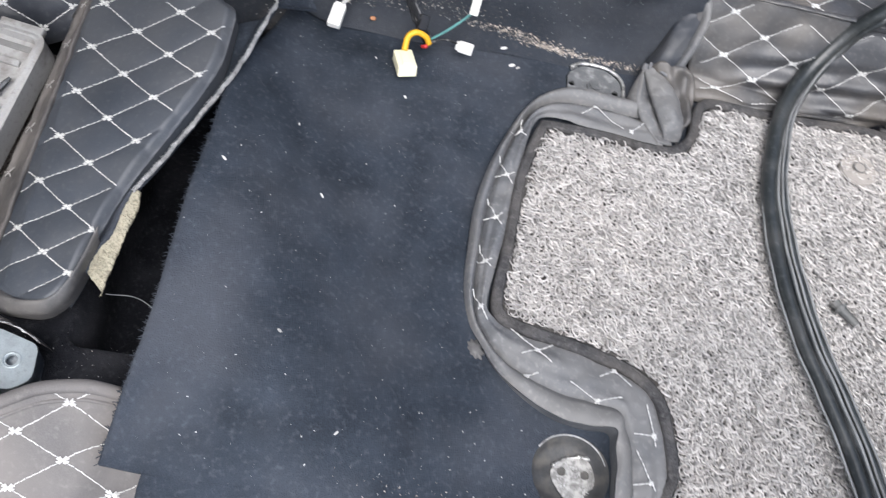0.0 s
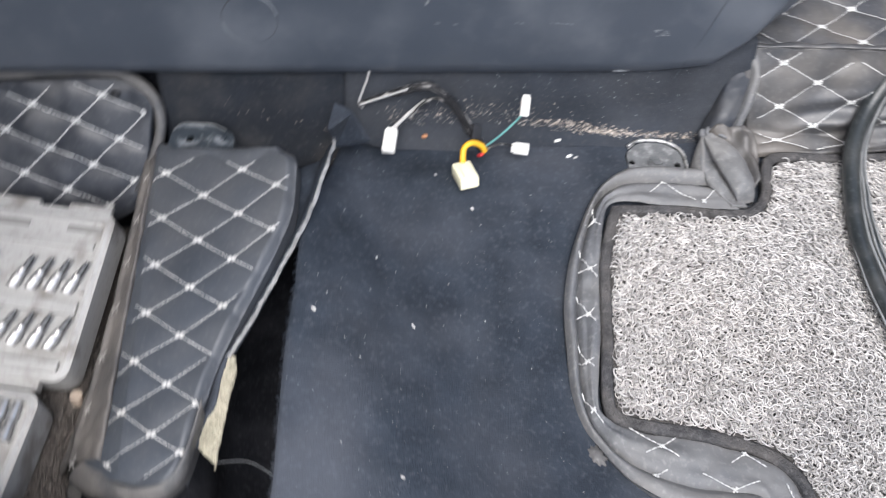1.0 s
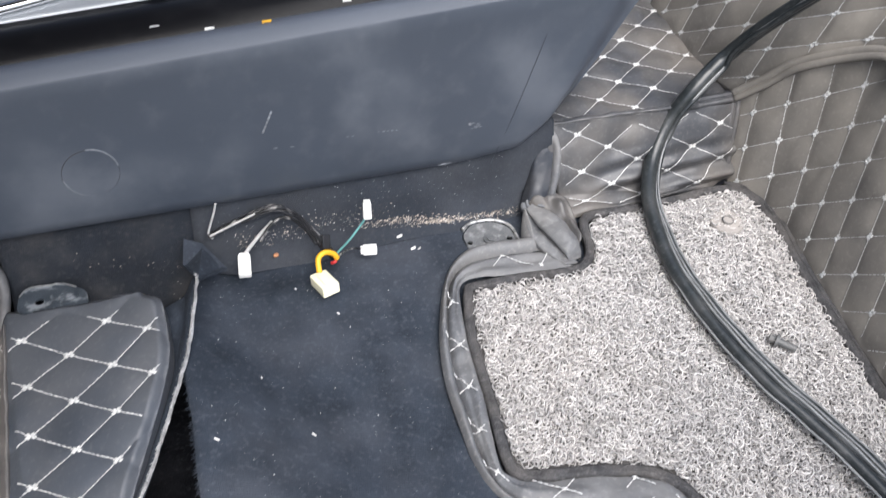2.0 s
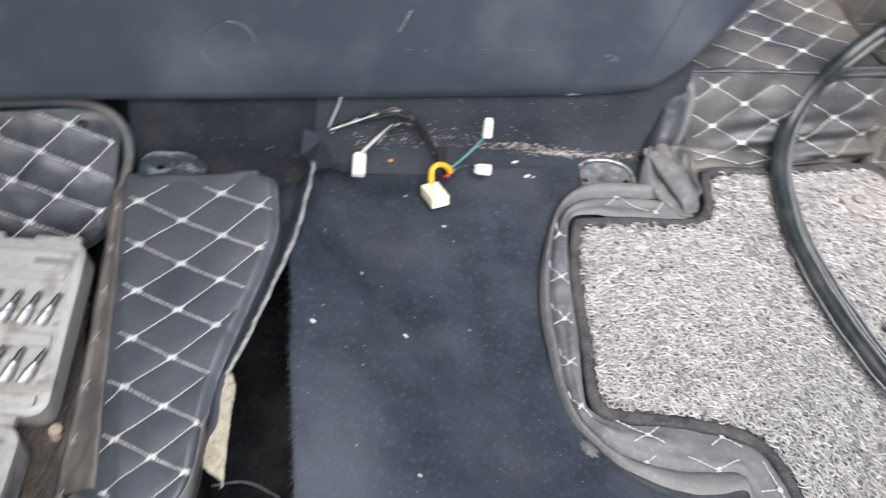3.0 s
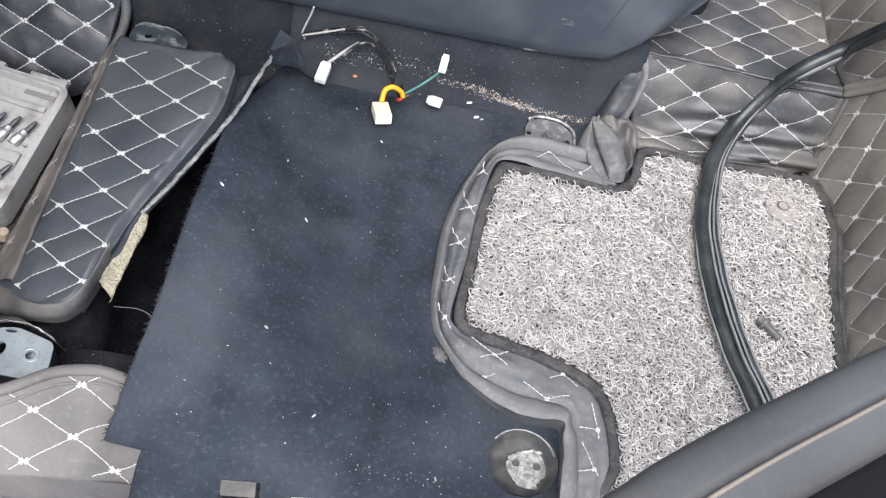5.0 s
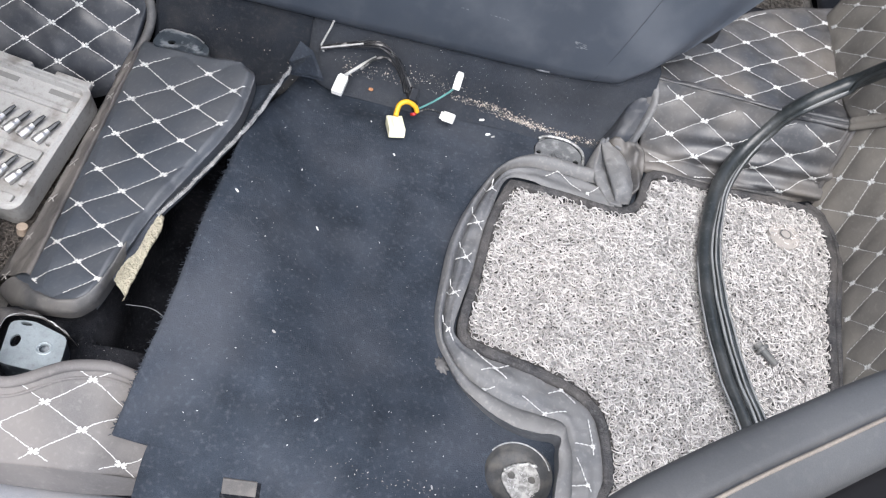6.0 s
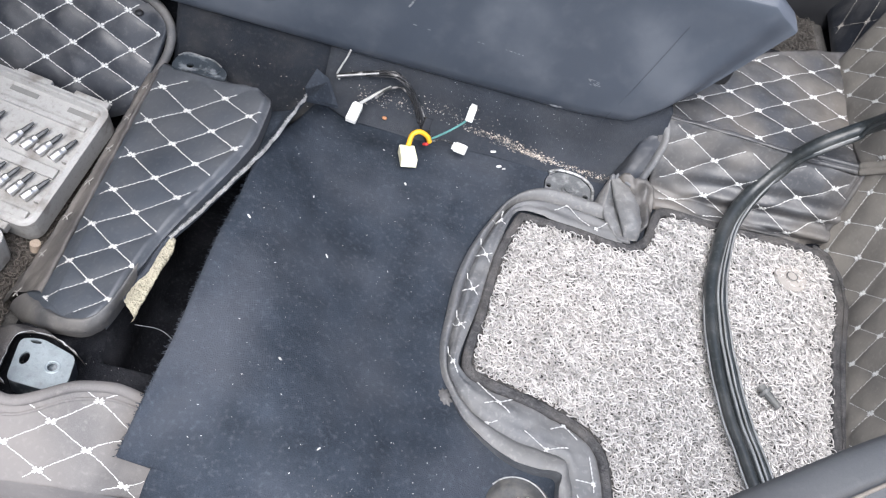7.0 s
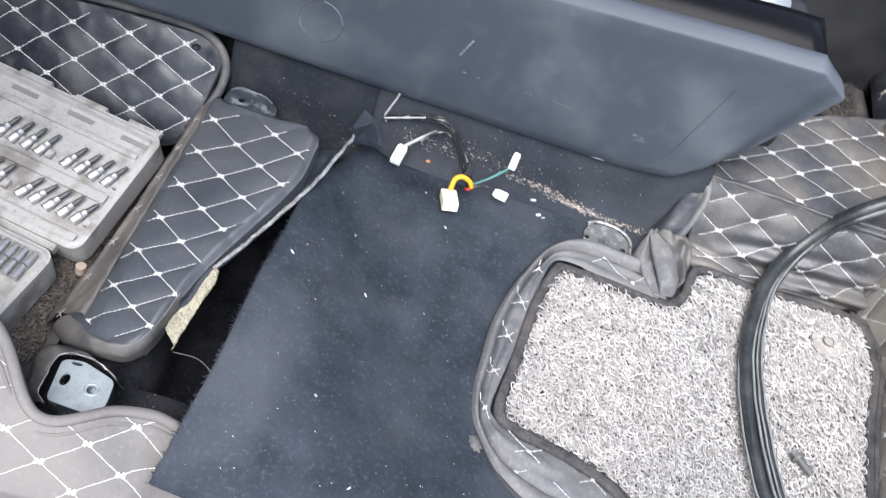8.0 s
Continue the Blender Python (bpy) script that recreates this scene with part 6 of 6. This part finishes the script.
for lo, hi, h in (((-0.235, -0.098, -0.006), (-0.012, -0.086, -0.0015), 0.0015), ((-0.235, -0.036, -0.006), (-0.014, -0.030, -0.002), 0.001), ((-0.235, -0.150, -0.006), (-0.012, -0.140, -0.001), 0.0015)):
    ridge = bmesh.new()
    box(ridge, lo, hi, h)
    part("ridge", ridge, CASE, CASE_OB, smooth=False)
for u in (-0.028, -0.095, -0.165):
    lug = bmesh.new()
    box(lug, (u - 0.020, -0.004, -0.010), (u + 0.020, 0.0065, -0.002), 0.002)
    part("latch_lug", lug, CASE, CASE_OB, smooth=False)
    # Flat bar whose darker grey stands in for shade in a recess.
    shade_bar = bmesh.new()
    box(shade_bar, (u - 0.016, -0.020, -0.0062), (u + 0.016, -0.014, -0.0048), 0.0006)
    part("slot_shade", shade_bar, CASE_SHADE, CASE_OB, "grey bar painted as a shaded slot", False)
hinge = bmesh.new()
box(hinge, (-0.22, -0.166, -0.014), (-0.024, -0.156, -0.004), 0.002)
part("hinge_strip", hinge, CASE, CASE_OB, smooth=False)

holder_bm = bmesh.new()
box(holder_bm, (-0.0036, -0.0045, -0.006), (0.0036, 0.0045, 0.0012), 0.0008)
holder_mesh = mesh_of(holder_bm, "holder", False)
holder_mesh.materials.append(CASE)
socket_bm = bmesh.new()
bmesh.ops.create_cone(socket_bm, cap_ends=True, segments=14, radius1=0.0050, radius2=0.0050, depth=0.010, matrix=pose(0, -0.009, 0, 90, 0, 0))
bmesh.ops.create_cone(socket_bm, cap_ends=True, segments=14, radius1=0.0050, radius2=0.0038, depth=0.003, matrix=pose(0, -0.0025, 0, -90, 0, 0))
bmesh.ops.create_cone(socket_bm, cap_ends=True, segments=12, radius1=0.0040, radius2=0.0040, depth=0.004, matrix=pose(0, 0.0008, 0, 90, 0, 0))
socket_mesh = mesh_of(socket_bm, "socket", False)
socket_mesh.materials.append(BIT_STEEL)
tip_bm = bmesh.new()
bmesh.ops.create_cone(tip_bm, cap_ends=True, segments=6, radius1=0.0026, radius2=0.0024, depth=0.010, matrix=pose(0, 0.0075, 0, -90, 0, 0))
bmesh.ops.create_cone(tip_bm, cap_ends=True, segments=6, radius1=0.0022, radius2=0.0014, depth=0.005, matrix=pose(0, 0.0148, 0, -90, 0, 0))
tip_mesh = mesh_of(tip_bm, "tip", False)
tip_mesh.materials.append(BIT_TIP)

first_bit = thing("socket_bit", "chrome socket bit with a dark tip, clipped in the case", "socket bit", group="socket bits in the case")
part("socket", socket_mesh, BIT_STEEL, first_bit)
part("tip", tip_mesh, BIT_TIP, first_bit)
slots = [(-0.0190 - 0.0163 * k, -0.066) for k in range(14) if k not in (4, 9)] + [(-0.0195 - 0.0163 * k, -0.117) for k in range(14) if k not in (5, 10)]
for i, (u, v) in enumerate(slots):
    m = CASE_M @ pose(u, v, 0.0005, 6, 0, random.uniform(-6, 6) - 22)
    if i == 0:
        first_bit.matrix_world = m
    else:
        copy_thing(first_bit, m)
for v in (-0.073, -0.124):
    for k in range(14):
        ob = part("holder", holder_mesh, CASE, CASE_OB)
        ob.matrix_local = pose(-0.0112 - 0.0163 * k, v, -0.001)

small_bm = bmesh.new()
bmesh.ops.create_cone(small_bm, cap_ends=True, segments=14, radius1=0.0046, radius2=0.0046, depth=0.009, matrix=pose(0, -0.005, 0, 90, 0, 0))
bmesh.ops.create_cone(small_bm, cap_ends=True, segments=14, radius1=0.0036, radius2=0.0036, depth=0.007, matrix=pose(0, 0.003, 0, 90, 0, 0))
first_socket = tagged(new("socket", mesh_of(small_bm, "small_socket", False)), "small chrome hex socket in the case's lower tray", "socket", "sockets in the case")
first_socket.data.materials.append(BIT_STEEL)
for j in range(2):
    for k in range(9):
        m = CASE_M @ LOW_M @ pose(-0.018 - 0.0105 * k, -0.016 - 0.017 * j, -0.0015, 0, 0, 0)
        if j == k == 0:
            first_socket.matrix_world = m
        else:
            copy_thing(first_socket, m)

# ---- loose bits on the carpet ----
def loose_z(x, y):
    return max(flap_z(x, y), float(np.interp(y, [0.628, 0.640, 0.650, 0.656, 0.659, 0.664], [-0.004, 0.003, 0.009, 0.020, 0.045, 0.075])) + 0.0008)


LINTS = [(x, y, 0.7 * k) for x, y, k in ((-0.106, 0.426, 1.6), (-0.030, 0.428, 1.5), (-0.058, 0.494, 1.0), (-0.043, 0.294, 1.3), (0.006, 0.231, 1.2), (0.029, 0.560, 1.1), (-0.002, 0.600, 0.9), (0.110, 0.205, 1.2), (0.119, 0.642, 2.0), (0.128, 0.624, 2.0), (0.134, 0.622, 1.4))]
rng = random.Random(4)
for _ in range(130):
    x, y = rng.uniform(-0.125, 0.12), rng.uniform(0.19, 0.635)
    LINTS.append((x, y, rng.choice((0.12, 0.14, 0.16, 0.2, 0.2, 0.34))))
for _ in range(40):
    LINTS.append((rng.uniform(0.03, 0.15), rng.uniform(0.19, 0.27), rng.choice((0.12, 0.18, 0.3))))
for _ in range(230):
    LINTS.append((rng.uniform(-0.125, 0.11), rng.uniform(0.19, 0.635), rng.choice((0.09, 0.11, 0.14))))
grit = []
for _ in range(1500):
    x = rng.uniform(-0.045, 0.262) if rng.random() < 0.48 else rng.gauss(0.165, 0.035)
    thick = 0.004 if x > 0.08 else 0.0022
    grit.append((x, 0.6572 + rng.gauss(0, thick) * 0.40 - 0.0140 * smooth(0.05, 0.26, x), rng.choice((0.2, 0.25, 0.35, 0.5, 0.9))))
for _ in range(22):
    grit.append((rng.uniform(-0.19, -0.10), rng.uniform(0.63, 0.652), rng.choice((0.2, 0.3, 0.5))))
for _ in range(50):
    grit.append((rng.gauss(0.075, 0.025), rng.gauss(0.205, 0.005), rng.choice((0.25, 0.35, 0.6))))
for i in range(0, 1500, 5):
    LINTS.append((grit[i][0] + 0.002, grit[i][1] - 0.0005, 0.12 + 0.3 * rng.random() ** 2))
crumbs(grit, GRIT, 0.00135, "grit", "sandy grit along the carpet's edge", loose_z, 6, category="grit")
crumbs(LINTS, LINT, 0.0023, "lint", "white lint and crumbs strewn over the carpet", loose_z, 3)
slope = []
for _ in range(170):
    slope.append((rng.uniform(-0.06, 0.24), rng.uniform(0.6555, 0.6635), rng.choice((0.14, 0.18, 0.22, 0.4))))
crumbs(slope, LINT, 0.0016, "lint", "fine white lint clinging to the carpet's slope", loose_z, 12)
specks = []
for _ in range(110):
    specks.append((rng.uniform(-0.27, -0.15), rng.uniform(0.25, 0.31), rng.choice((0.1, 0.14, 0.18, 0.3))))
crumbs(specks, LINT, 0.0018, "lint", "white specks on the bare black floor", floor_z, 9)
chip = bmesh.new()
bmesh.ops.create_icosphere(chip, subdivisions=2, radius=0.0030, matrix=Matrix.Translation((-0.010, 0.646, 0.012)) @ Matrix.Diagonal((1, 0.8, 0.6, 1)))
single("crumb", chip, ORANGE, "orange crumb beside the wiring", "crumb")
